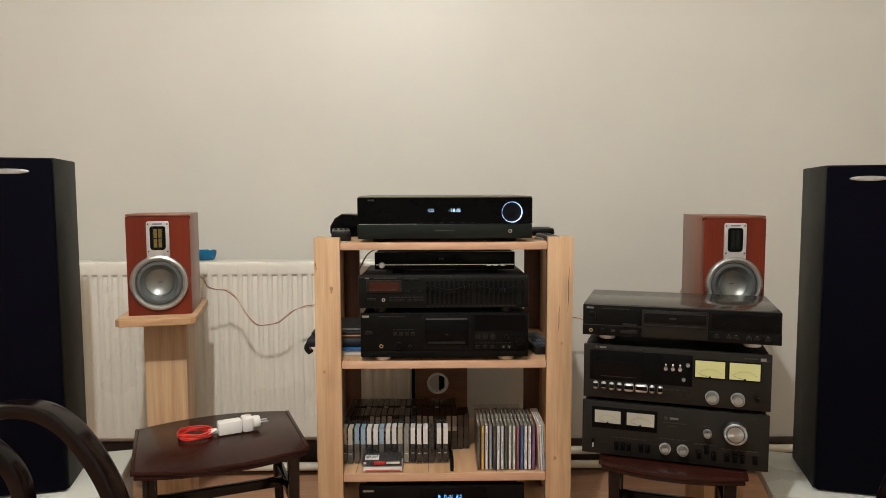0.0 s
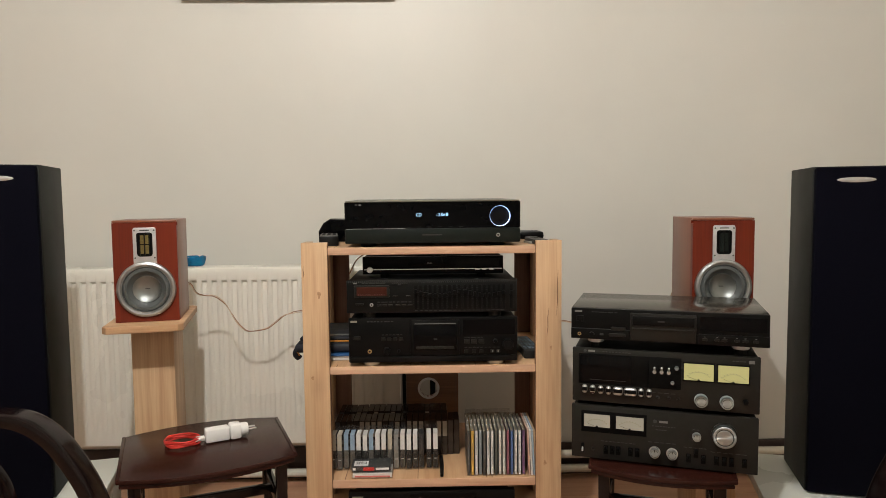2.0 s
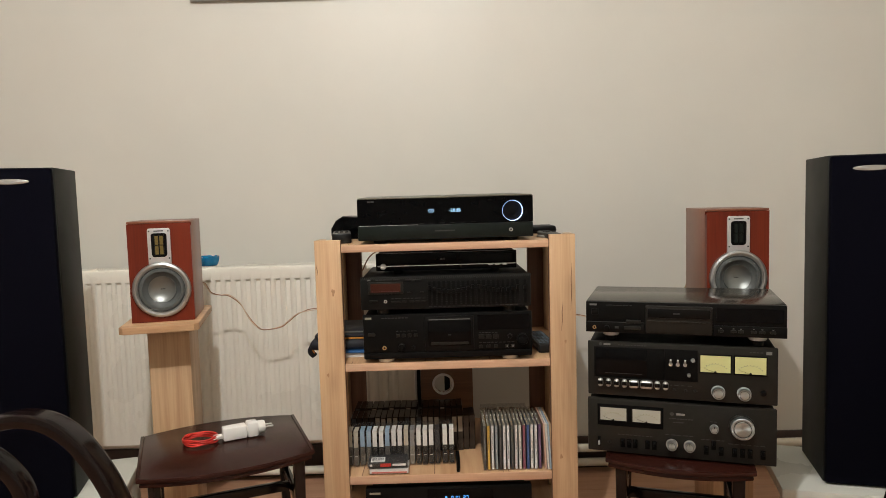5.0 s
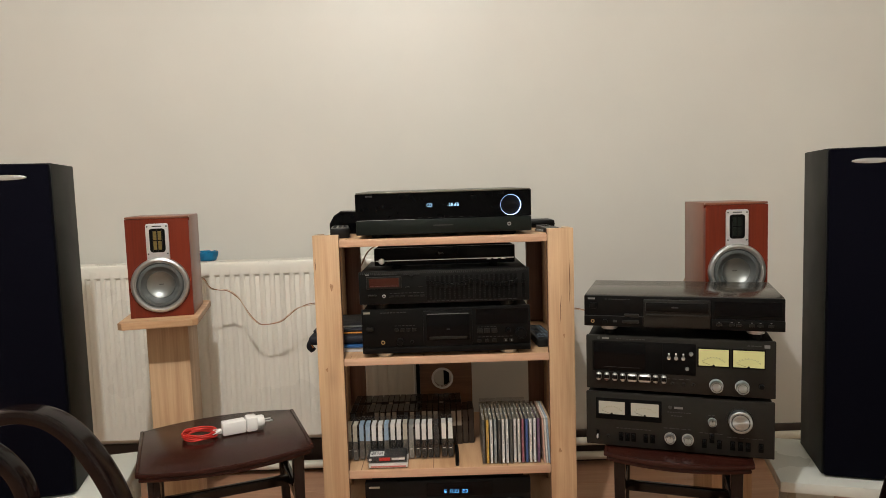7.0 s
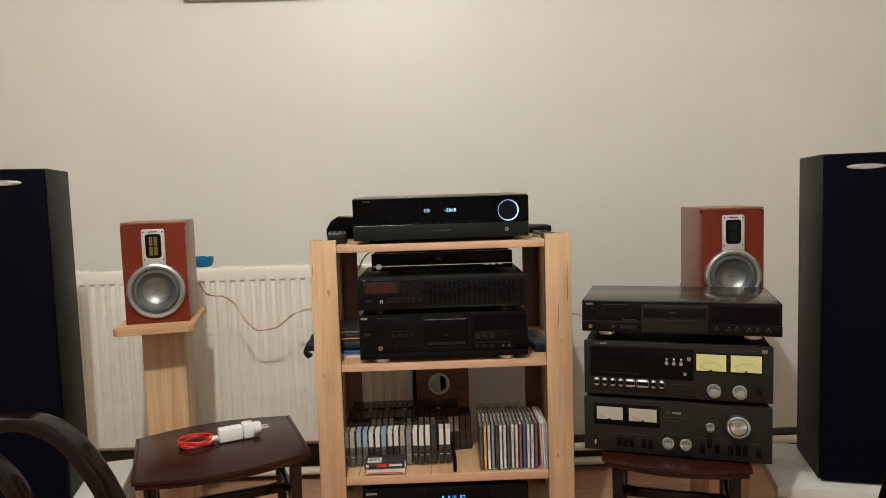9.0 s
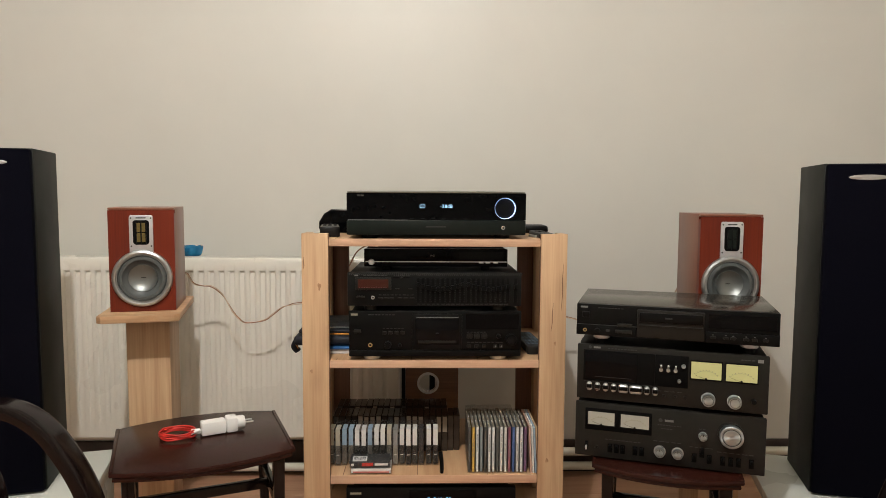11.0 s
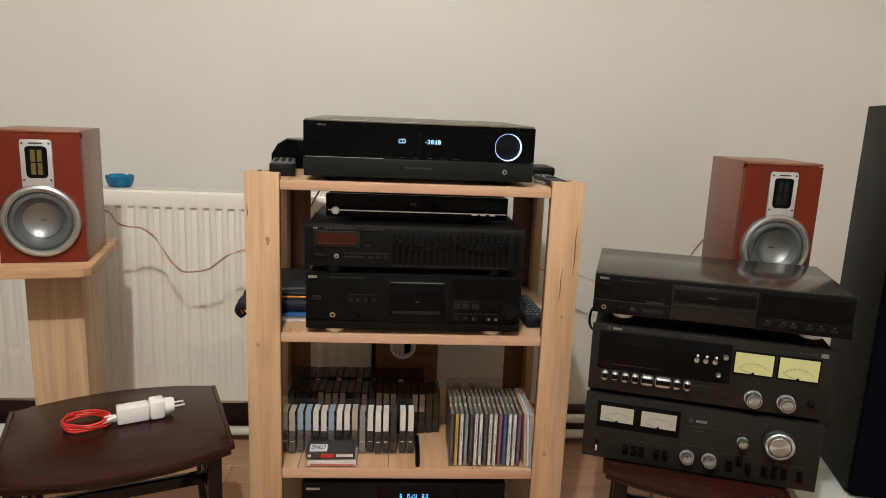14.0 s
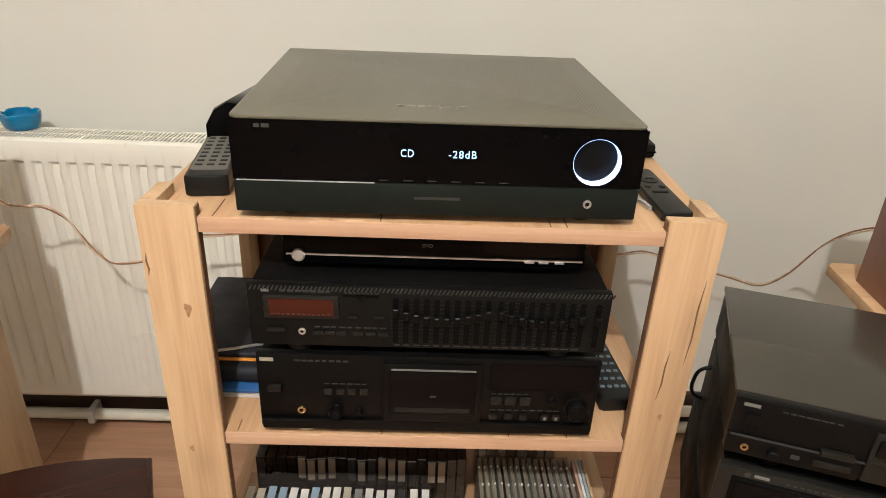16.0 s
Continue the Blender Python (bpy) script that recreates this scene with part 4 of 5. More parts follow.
# ---- bookshelf loudspeakers on stands ----
def bookshelf_speaker(m, label, ribbon=None):
    w, h, d = 0.160, 0.2715, 0.198
    root = thing("bookshelf_speaker", m, label, "loudspeaker", "pair of bookshelf loudspeakers")
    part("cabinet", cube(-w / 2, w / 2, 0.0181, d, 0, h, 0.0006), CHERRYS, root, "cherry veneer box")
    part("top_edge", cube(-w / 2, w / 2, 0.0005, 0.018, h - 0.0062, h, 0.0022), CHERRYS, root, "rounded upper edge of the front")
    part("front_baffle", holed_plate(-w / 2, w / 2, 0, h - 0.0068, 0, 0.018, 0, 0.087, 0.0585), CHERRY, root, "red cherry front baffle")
    plate = part("tweeter_plate", prism([(-0.0288, 0.150), (0.0288, 0.150), (0.0288, 0.2395), (0.0278, 0.2435), (0.0248, 0.246), (-0.0248, 0.246), (-0.0278, 0.2435), (-0.0288, 0.2395)], 0, 0.005, 0.0008), SILVER, root, "silver tweeter plate", pose(0, 0, 0.006, 90))
    hole = [(sx * x, z) for sx, pts in ((-1, ((0.0198, 0.228), (0.0195, 0.1765), (0.017, 0.171), (0.012, 0.169))), (1, ((0.012, 0.169), (0.017, 0.171), (0.0195, 0.1765), (0.0198, 0.228), (0.0175, 0.2315), (0.013, 0.233))), (-1, ((0.013, 0.233), (0.0175, 0.2315)))) for x, z in pts]
    part("tweeter_window", prism(hole, 0.0045, 0.0056), SHADOWGAP, plate, "black tweeter opening")
    for sx in (-1, 1):
        for z in (0.188, 0.214):
            part("ribbon", cube(sx * 0.006 - 0.0042, sx * 0.006 + 0.0042, z - 0.0118, z + 0.0118, 0.0055, 0.0063), ribbon or GOLD, plate, "tall ribbon strip")
        part("grille_bar", cube(sx * 0.012 - 0.0008, sx * 0.012 + 0.0008, 0.171, 0.231, 0.0062, 0.0075), DECK, plate)
        for z in (0.1655, 0.2385):
            part("screw", lathe([(0.0022, -0.0045), (0.0022, -0.0062), (0, -0.0062)], 10, pose(sx * 0.0240, 0, z + 0.006)), RUBBER, root)
    part("grille_bar", cube(-0.0012, 0.0012, 0.171, 0.231, 0.0062, 0.0075), DECK, plate)
    part("plate_mark", cube(-0.012, 0.012, 0.2375, 0.2402, 0.0048, 0.0054), PRINTDIM, plate)
    c = pose(0, 0, 0.087)
    part("basket", lathe([(0.0455, 0.006), (0.03, 0.016), (0, 0.0165)], 48, c), SHADOWGAP, root)
    part("woofer_ring", lathe([(0.0745, 0.0), (0.0745, -0.005), (0.0725, -0.0085), (0.0675, -0.0105), (0.0640, -0.0095), (0.0625, -0.0075), (0.0610, -0.0075), (0.0595, -0.002)], 72, c), RINGMETAL, root, "brushed silver woofer ring")
    part("surround", lathe([(0.0598, -0.002), (0.055, -0.0065), (0.049, -0.0065), (0.0455, -0.0025)], 64, c), RUBBER, root, "grey rubber surround")
    part("cone", lathe([(0.0456, -0.0025), (0.041, 0.002), (0.0365, 0.005), (0.0355, 0.003)], 64, c), RUBBER, root)
    part("dust_cap", lathe([(0.0357, 0.003), (0.030, 0.0075), (0.022, 0.0115), (0.012, 0.0138), (0, 0.0145)], 48, c), CONE, root, "dished metal dust cap")
    part("cap_mark", cube(-0.006, 0.006, 0.0125, 0.0138, 0.086, 0.088), PRINTDIM, root)
    return root


def speaker_stand(m, top):
    root = thing("speaker_stand", m, "light oak speaker stand with a chamfered top plate", "speaker stand", "pair of speaker stands")
    w, d, c, fy = 0.198, 0.33, 0.012, 0.062
    outline = [(-w / 2, c - fy), (c - w / 2, -fy), (w / 2 - c, -fy), (w / 2, c - fy), (w / 2, d - fy - c), (w / 2 - c, d - fy), (c - w / 2, d - fy), (-w / 2, d - fy - c)]
    part("top_plate", prism(outline, top - 0.019, top, 0.002), OAKX, root)
    part("column", cube(-0.049, 0.060, 0.04, 0.22, FLOOR_Z + 0.02, top - 0.0195, 0.002), OAK, root)
    part("base_plate", prism([(x * 1.15, y * 1.1) for x, y in outline], FLOOR_Z, FLOOR_Z + 0.0195, 0.002), OAKX, root)
    return root


LS = pose(-0.763, 1.712, 0.6600, 0, 0, 13)
RS = pose(0.779, 1.690, 0.650, 0, 0, -5)
bookshelf_speaker(LS, "cherry wood bookshelf speaker with silver woofer ring")
# charcoal ribbons here: the same gold strips, painted dark as if unlit
bookshelf_speaker(RS, "cherry wood bookshelf speaker behind the stack of players", PANEL)
speaker_stand(pose(-0.767, 1.712, 0, 0, 0, 13), 0.6590)
speaker_stand(pose(0.779, 1.690, 0, 0, 0, -5), 0.649)


# ---- floor-standing loudspeakers on white platforms ----
def tower_speaker(m, label, h, d):
    w = 0.182
    root = thing("tower_speaker", m, label, "loudspeaker", "pair of tower loudspeakers")
    part("cabinet", cube(-w / 2, w / 2, 0.022, d, 0, h, 0.003), ASH, root, "black ash cabinet")
    g = part("grille", cube(-w / 2 + 0.001, w / 2 - 0.001, 0, 0.0215, 0.004, h - 0.002, 0.007), CLOTH, root, "black cloth grille")
    bm = lathe([(0.043, 0.0), (0.0425, -0.0012), (0.036, -0.0022), (0, -0.0025)], 40)
    for v in bm.verts:
        v.co.z *= 0.15
    part("badge", bm, CHROME, g, "oval silver badge", pose(0, 0, h - 0.034))
    return root


def platform(m, label, z):
    root = thing("speaker_platform", m, label, "platform", "speaker platforms")
    part("slab", cube(-0.20, 0.20, -0.045, 0.27, z - 0.028, z, 0.003), WHITE, root)
    for x in (-0.1, 0.15):
        part("upright", cube(x - 0.045, x + 0.045, 0.04, 0.24, FLOOR_Z, z - 0.0285, 0.002), WHITE, root)
    return root


RT = pose(1.039, 1.545, 0, 0, 0, -15.5)
LT = pose(-1.033, 1.528, 0, 0, 0, 14)
for m, z, kind in ((RT, 0.216, "tall black tower speaker with cloth grille on a white platform"), (LT, 0.240, "tall black tower speaker with oval badge near the radiator")):
    tower_speaker(m @ pose(0, 0, z + 0.0005), kind, *((1.049 - z, 0.235) if m is RT else (1.072 - z, 0.205)))
    platform(m, "white lacquered low platform under a tower speaker", z)


# ---- things on the rack ----
TOP = 0.8605


def remote(m, length, width, label, rows, cols, keymat, start=0.2, stop=0.95, thick=0.018, face=None):
    root = thing("remote_control", m, label, "remote control")
    pts = [(-width / 2, 0.004), (-width / 2 + 0.006, 0), (width / 2 - 0.006, 0), (width / 2, 0.004), (width / 2 * 0.94, length - 0.006), (width / 2 * 0.8, length), (-width / 2 * 0.8, length), (-width / 2 * 0.94, length - 0.006)]
    part("case", prism(pts, 0, thick, 0.003), GREYKEY, root)
    if face:
        part("face_plate", prism([(x * 0.86, 0.02 + y * 0.86) for x, y in pts], thick - 0.002, thick + 0.0006, 0.0005), face, root, "grey face plate")
    for r in range(rows):
        for c in range(cols):
            x = (c - (cols - 1) / 2) * width * 0.82 / cols
            y = length * (start + (stop - start) * r / max(1, rows - 1))
            part("button", cube(x - width * 0.27 / cols, x + width * 0.27 / cols, y - 0.0028, y + 0.0028, thick - 0.001, thick + 0.0015, 0.0008, 1), keymat, root)
    return root


GREYKEY = plain("dark_remote_shell", (0.006, 0.006, 0.006), 0.42, spec=0.3)
FACEGREY = plain("grey_remote_face", (0.10, 0.093, 0.08), 0.5, vary=0.05)
SHINYKEY = plain("black_key", (0.003, 0.003, 0.003), 0.5, spec=0.2)
BLUEKEY = plain("blue_grey_key", (0.10, 0.14, 0.18), 0.5)
remote(pose(-0.266, 1.655, TOP, 0, 0, 8), 0.16, 0.05, "black remote control with rubber buttons on the rack", 8, 3, SHINYKEY, 0.24, 0.92, 0.026, FACEGREY)
slim = remote(pose(0.281, 1.622, TOP, 0, 0, 2), 0.155, 0.037, "slim glossy black remote control with a round pad", 1, 1, SHINYKEY, 0.42, 0.8, 0.013)
part("round_pad", lathe([(0.0052, -0.0001), (0.0056, 0.0008), (0.0112, 0.0008), (0.0118, -0.0001)], 28, pose(0, 0.108, 0.013, 90)), GLOSS, slim, "ring of direction keys")
for x in (-0.009, 0.009):
    part("button", lathe([(0.0042, -0.0001), (0.0040, 0.0008), (0, 0.0009)], 16, pose(x, 0.084, 0.013, 90)), GLOSS, slim)
remote(pose(0.266, 1.655, 0.5575, 0, 0, 4), 0.185, 0.05, "black remote control with blue-grey buttons beside the deck", 9, 4, BLUEKEY, 0.15, 0.93, 0.022)

# glossy black angular case behind the remote
case_side = [(-0.036, 0.0), (-0.044, 0.012), (-0.044, 0.034), (-0.028, 0.060), (-0.004, 0.074), (0.050, 0.071), (0.050, 0.0)]
solo("glasses_case", prism(case_side, -0.06, 0.07, 0.009), GLOSS, "glossy black angular case lying on the rack", "case", pose(-0.279, 1.905, TOP, 90, 0, -8) @ Matrix.Diagonal((0.9, 0.9, 0.9, 1)))
tv = thing("set_top_box", pose(0.292, 1.86, TOP, 0, 0, 0), "small black media box on the rack", "media box")
part("shell", cube(-0.035, 0.035, 0, 0.1, 0.0, 0.022, 0.006), DECK, tv)
part("seam", cube(-0.0352, 0.0352, -0.0003, 0.1003, 0.009, 0.0105), GLOSS, tv)
# loose strip under the slim remote
solo("cable_strip", cube(-0.0025, 0.0025, -0.02, 0.03, 0, 0.006, 0.001), CHROME, "thin pale strip lying beside the slim remote", "strip", pose(0.255, 1.675, TOP, 0, 0, 12))

# papers, booklet and zipped pouch left of the deck
S2 = 0.5575
solo("magazine", cube(-0.285, -0.205, 1.665, 1.90, 0, 0.012, 0.001), PAPERW, "white magazine lying on the shelf", "magazine", pose(0, 0, S2))
solo("booklet", cube(-0.29, -0.208, 1.66, 1.89, 0, 0.006, 0.001), PAPERB, "blue covered booklet on the magazine", "booklet", pose(0, 0, S2 + 0.0121))
pouch = thing("zipped_pouch", pose(-0.305, 1.80, S2 + 0.0185, 0, 0, 0), "dark navy zipped pouch with orange trim", "pouch")
part("body", cube(-0.060, 0.09, -0.13, 0.12, 0.0, 0.026, 0.010, 3), NAVY, pouch)
part("flap", cube(-0.05, 0.085, -0.11, 0.11, 0.0298, 0.038, 0.0035, 3), NAVY, pouch, "dark upper half")
part("orange_lining", cube(-0.02, 0.088, -0.112, 0.112, 0.0262, 0.0296, 0.0012), ORANGE, pouch, "orange lining")
part("strap", sweep(smooth_path([(-0.054, -0.10, 0.012), (-0.064, -0.095, -0.008), (-0.056, -0.088, -0.022)]), 0.009, 0.006, (0, 1, 0), 8), NAVY, pouch, "hanging strap")
part("zip_tape", sweep(smooth_path([(-0.052, -0.125, 0.020), (-0.056, -0.122, 0.008), (-0.050, -0.118, -0.008)]), 0.0014, 0.0014, (0, 1, 0), 6), ORANGE, pouch, "orange zip pull")
part("cord", sweep(smooth_path([(-0.02, -0.115, 0.040), (0.03, -0.11, 0.045), (0.08, -0.085, 0.040)]), 0.0022, 0.0022, (0, 0, 1), 6), CHROME, pouch, "pale cord")

# ---- cassettes and discs on the third shelf ----
S3 = 0.2625
rnd = random.Random(12)
CARDS = [plain("card_%s" % n, c, 0.5, vary=0.05) for n, c in (("white", (0.84, 0.82, 0.79)), ("pale_blue", (0.33, 0.46, 0.60)), ("grey", (0.28, 0.28, 0.27)), ("dark", (0.03, 0.03, 0.032)), ("cream", (0.55, 0.50, 0.40)), ("tan", (0.30, 0.24, 0.18)))]


def cassette_mesh():
    return finish(cube(-0.0080, 0.0080, 0, 0.069, 0, 0.099, 0.0012, 1), "cassette_case", TAPECASE)


CASE_ME = cassette_mesh()
DARKCASE = plain("smoked_case", (0.026, 0.018, 0.014), 0.2, vary=0.35, scale=40)
DARK_ME = finish(cube(-0.0080, 0.0080, 0, 0.069, 0, 0.099, 0.0012, 1), "dark_case", DARKCASE)
SPINE_ME = [finish(box(cube(-0.0058, 0.0058, 0.0012, 0.0022, 0.054, 0.0966), -0.0058, 0.0058, 0.0012, 0.040, 0.0962, 0.0968), "spine_card", c) for c in CARDS]
SHELLS = [plain("shell_%s" % n, c, 0.3, vary=0.25, scale=120) for n, c in (("black", (0.022, 0.02, 0.018)), ("smoke", (0.12, 0.11, 0.097)), ("clear", (0.27, 0.25, 0.215)))]
LOW_ME = [finish(cube(-0.0062, 0.0062, 0.003, 0.060, 0.004, 0.062), "tape_shell", c) for c in SHELLS]
DASH_ME = finish(cube(-0.0035, 0.0035, 0.0014, 0.0026, 0.028, 0.0295), "shell_mark", CARDS[0])


def cassette(x, y, z, turn, card, dark=False):
    root = thing("cassette", pose(x, y, z, 0, 0, turn), "music cassette in a clear plastic case standing upright" if not dark else "music cassette in a dark case in the back row", "cassette", "rows of cassettes")
    a = new("case", DARK_ME if dark else CASE_ME)
    a.parent = root
    if not dark:
        b = new("tape_shell", LOW_ME[card % 3])
        b.parent = root
        if card % 2 == 0:
            e = new("shell_mark", DASH_ME)
            e.parent = root
    if card < 9:
        c = new("spine_card", SPINE_ME[card % 6])
        c.parent = root
        if dark:
            c.matrix_basis = pose(0, -0.0017, 0)
    return root


for k, card in enumerate((4, 4, 1, 1, 0, 0, 1, 0, 0, 4, 2, 0, 0, 0, 3, 0, 0)):
    cassette(-0.266 + k * 0.0166 + rnd.uniform(-0.0005, 0.0005) + (0.004 if k > 14 else 0), 1.655 + rnd.uniform(-0.002, 0.004), S3, rnd.uniform(-0.8, 0.8), card)
for k in range(21):
    x = -0.268 + k * 0.0166
    cassette(x, 1.757 + rnd.uniform(-0.003, 0.004), S3, rnd.uniform(-1, 1), rnd.choice((5, 5, 9, 9, 5, 3, 9)), True)
for k in range(19):
    x = -0.268 + k * 0.0166
    cassette(x, 1.845 + rnd.uniform(-0.003, 0.004), S3, rnd.uniform(-1, 1), rnd.choice((5, 9, 9, 9, 3, 9)), True)

flat = thing("cassette", pose(-0.160, 1.600, S3), "music cassette in a clear case lying flat", "cassette", "flat cassettes")
part("case", cube(-0.053, 0.053, 0, 0.069, 0, 0.0155, 0.0012), TAPECASE, flat)
part("inlay_card", cube(-0.050, 0.050, 0.002, 0.066, 0.003, 0.0135), CARDS[0], flat)
part("spine_print", cube(-0.045, 0.046, 0.0012, 0.002, 0.004, 0.0075), plain("pink_print", (0.7, 0.2, 0.16), 0.5), flat)
flat2 = thing("cassette", pose(-0.1625, 1.602, S3 + 0.0165, 0, 0, 1.5), "music cassette with red print and a barcode lying flat", "cassette", "flat cassettes")
part("case", cube(-0.053, 0.053, 0, 0.069, 0, 0.0155, 0.0012), TAPECASE, flat2)
part("inlay_card", cube(-0.050, 0.050, 0.002, 0.066, 0.003, 0.0135), CARDS[3], flat2)
part("spine_print", cube(-0.02, 0.008, 0.0008, 0.002, 0.004, 0.0125), RED, flat2, "red spine print")
part("spine_print", cube(0.012, 0.046, 0.0008, 0.002, 0.0055, 0.011), CARDS[0], flat2)
part("spine_print", cube(-0.047, -0.040, 0.0008, 0.002, 0.0055, 0.011), CARDS[0], flat2)
code = part("barcode_label", cube(-0.044, -0.008, 0.010, 0.036, 0.0135, 0.0162), PAPERW, flat2, "white barcode label")
bm = bmesh.new()
for k in range(13):
    box(bm, -0.041 + k * 0.0023, -0.041 + k * 0.0023 + rnd.uniform(0.0005, 0.0014), 0.014, 0.032, 0.0160, 0.0166)
part("barcode", bm, SHADOWGAP, code)

CD_ME = finish(cube(-0.0048, 0.0048, 0, 0.142, 0, 0.122, 0.0008, 1), "jewel_case", CDCASE)
CD_COL = ((0.10, 0.09, 0.08), (0.70, 0.43, 0.09), (0.80, 0.80, 0.78), (0.30, 0.33, 0.34), (0.07, 0.065, 0.06), (0.80, 0.79, 0.76), (0.76, 0.76, 0.74), (0.10, 0.10, 0.09), (0.82, 0.80, 0.76), (0.72, 0.70, 0.64), (0.30, 0.10, 0.14), (0.08, 0.14, 0.34), (0.82, 0.80, 0.77), (0.80, 0.80, 0.80), (0.20, 0.10, 0.20), (0.6, 0.58, 0.55))
INLAY_ME = [finish(box(cube(-0.0030, 0.0030, 0.0006, 0.0016, 0.003, 0.119), -0.0028, 0.0028, 0.004, 0.138, 0.004, 0.116), "inlay", plain("inlay_card", c, 0.5, vary=0.2, scale=160)) for c in CD_COL]
TRAY_ME = finish(cube(-0.003, 0.003, 0.004, 0.138, 0.1165, 0.1195), "disc_tray", plain("grey_tray", (0.25, 0.225, 0.175), 0.4, vary=0.2, scale=90))
bm = bmesh.new()
for k in range(9):
    box(bm, -0.0006, 0.0006, 0.0001, 0.0008, 0.030 + k * 0.0052, 0.0345 + k * 0.0052 - 0.002 * (k % 3 == 1))
PRINT_ME = finish(bm, "spine_print", plain("spine_ink", (0.26, 0.24, 0.24), 0.5))
PEG_ME = finish(cube(-0.0012, 0.0012, 0, 0.003, 0.1195, 0.1226), "hinge_peg", PLASTW)


def disc_case(x, y, z, k, lean=0.0, label="compact disc in a clear jewel case standing upright"):
    root = thing("compact_disc", pose(x, y, z, 0, lean, rnd.uniform(-0.4, 0.4)), label, "compact disc", "rows of compact discs")
    for nm, me in (("jewel_case", CD_ME), ("inlay", INLAY_ME[k % len(INLAY_ME)]), ("disc_tray", TRAY_ME)):
        o = new(nm, me)
        o.parent = root
    for px, py in ((-0.002, 0.038), (0.002, 0.078), (-0.002, 0.114)):
        o = new("hinge_peg", PEG_ME)
        o.parent = root
        o.matrix_basis = pose(px, py, 0)
    if k % 4 != 3:
        o = new("spine_print", PRINT_ME)
        o.parent = root
        o.matrix_basis = pose(0, 0, 0.012 * (k % 3))
    return root


for k in range(15):
    disc_case(0.0895 + k * 0.0102, 1.606 + rnd.uniform(0, 0.003), S3, k)
CARDSLEEVE = [plain("sleeve_%s" % n, c, 0.5, vary=0.1, scale=80) for n, c in (("pink", (0.55, 0.36, 0.28)), ("white", (0.66, 0.64, 0.6)), ("blue", (0.32, 0.42, 0.5)), ("tan", (0.5, 0.34, 0.2)))]
for k in range(4):
    solo("card_sleeve", cube(-0.0022, 0.0022, 0, 0.14, 0, 0.121, 0.0005, 1), CARDSLEEVE[k], "thin cardboard disc sleeve leaning beside the discs", "disc sleeve", pose(0.2475 + k * 0.0062, 1.604, S3 + 0.0005, 0, -2.5 - k * 0.4, 0), "disc sleeves")
for k in range(8):
    cassette(0.100 + k * 0.0166, 1.785 + rnd.uniform(-0.003, 0.004), S3, rnd.uniform(-1, 1), (4, 5, 4, 5, 4, 5, 4, 4)[k])
solo("black_pen", sweep([Vector((0, 0, 0.0055)), Vector((0, 0.008, 0.0055)), Vector((0.001, 0.07, 0.0055)), Vector((0, 0.124, 0.0055))], 0.005, 0.0055, (0, 0, 1), 10, True, taper=lambda t: 0.7 + 0.3 * min(1, 8 * t)), DECK, "slim black pen lying beside the cassettes on the shelf", "pen", pose(0.0195, 1.601, S3))

# ---- board with a ringed hole, standing behind the rack ----
board = thing("cable_board", pose(-0.012, 2.043, FLOOR_Z), "brown wooden board with a white ringed hole behind the rack", "board")
hx, hz, hr = -0.003, 0.409, 0.028
bm = holed_plate(-0.075, 0.092, 0.0, 0.555, -0.009, 0.009, hx, hz, hr, 40)
part("panel", bm, timber("board_veneer", (0.13, 0.06, 0.03), (0.24, 0.12, 0.06), 0, 0.5), board)
part("ring", lathe([(0.028, 0.008), (0.028, -0.012), (0.034, -0.012), (0.035, -0.0095)], 40, pose(hx, 0, hz)), PLASTW, board, "white plastic ring")
part("dark_strip", cube(-0.087, -0.076, -0.012, 0.009, 0.0, 0.52), SHADOWGAP, board)
part("plug_row", cube(hx + 0.004, hx + 0.022, 0.012, 0.03, hz - 0.04, hz + 0.04, 0.004), DECK, board)

# ---- ashtray on the radiator ----
ash = thing("ashtray", pose(-0.820, 2.238, 0.7595), "bright blue ceramic ashtray on the radiator", "ashtray")
bm = lathe([(0, 0), (0.027, 0), (0.031, 0.003), (0.0345, 0.012), (0.0375, 0.024), (0.0375, 0.031), (0.0355, 0.0335), (0.0315, 0.0325), (0.030, 0.018), (0.025, 0.009), (0, 0.008)], 64, pose(0, 0, 0, 90))
for v in bm.verts:
    q = math.atan2(v.co.y, v.co.x)
    rise = max(0.0, (v.co.z - 0.016) / 0.0175)
    k = 1 + 0.014 * math.cos(8 * q) * min(1, v.co.z / 0.02)
    v.co.x, v.co.y = v.co.x * k, v.co.y * k
    v.co.z -= 0.0042 * rise * max(0.0, math.cos(4 * q + 0.6)) ** 6
part("bowl", bm, BLUE, ash)

# ---- phone charger and red cable on the table ----
TT = 0.390
ch = thing("phone_charger", pose(-0.532, 1.548, TT, 0, 0, 27) @ Matrix.Scale(1.13, 4), "white phone charger with a plug adapter on the table", "charger")
part("charger_body", cube(-0.028, 0.022, -0.014, 0.014, 0.001, 0.029, 0.003), PLASTW, ch)
part("adapter", cube(0.0225, 0.047, -0.0165, 0.0165, 0.0005, 0.033, 0.005), PLASTW, ch)
part("adapter_neck", lathe([(0, 0), (0.0145, 0), (0.0145, 0.012), (0.012, 0.016), (0, 0.016)], 24, pose(0.0465, 0, 0.0165, 0, 0, -90)), PLASTW, ch)
for y in (-0.008, 0.008):
    part("pin", lathe([(0, 0), (0.0022, 0), (0.0022, 0.017), (0.0012, 0.018), (0, 0.018)], 12, pose(0.0625, y, 0.0165, 0, 0, -90)), CHROME, ch, "metal pin")
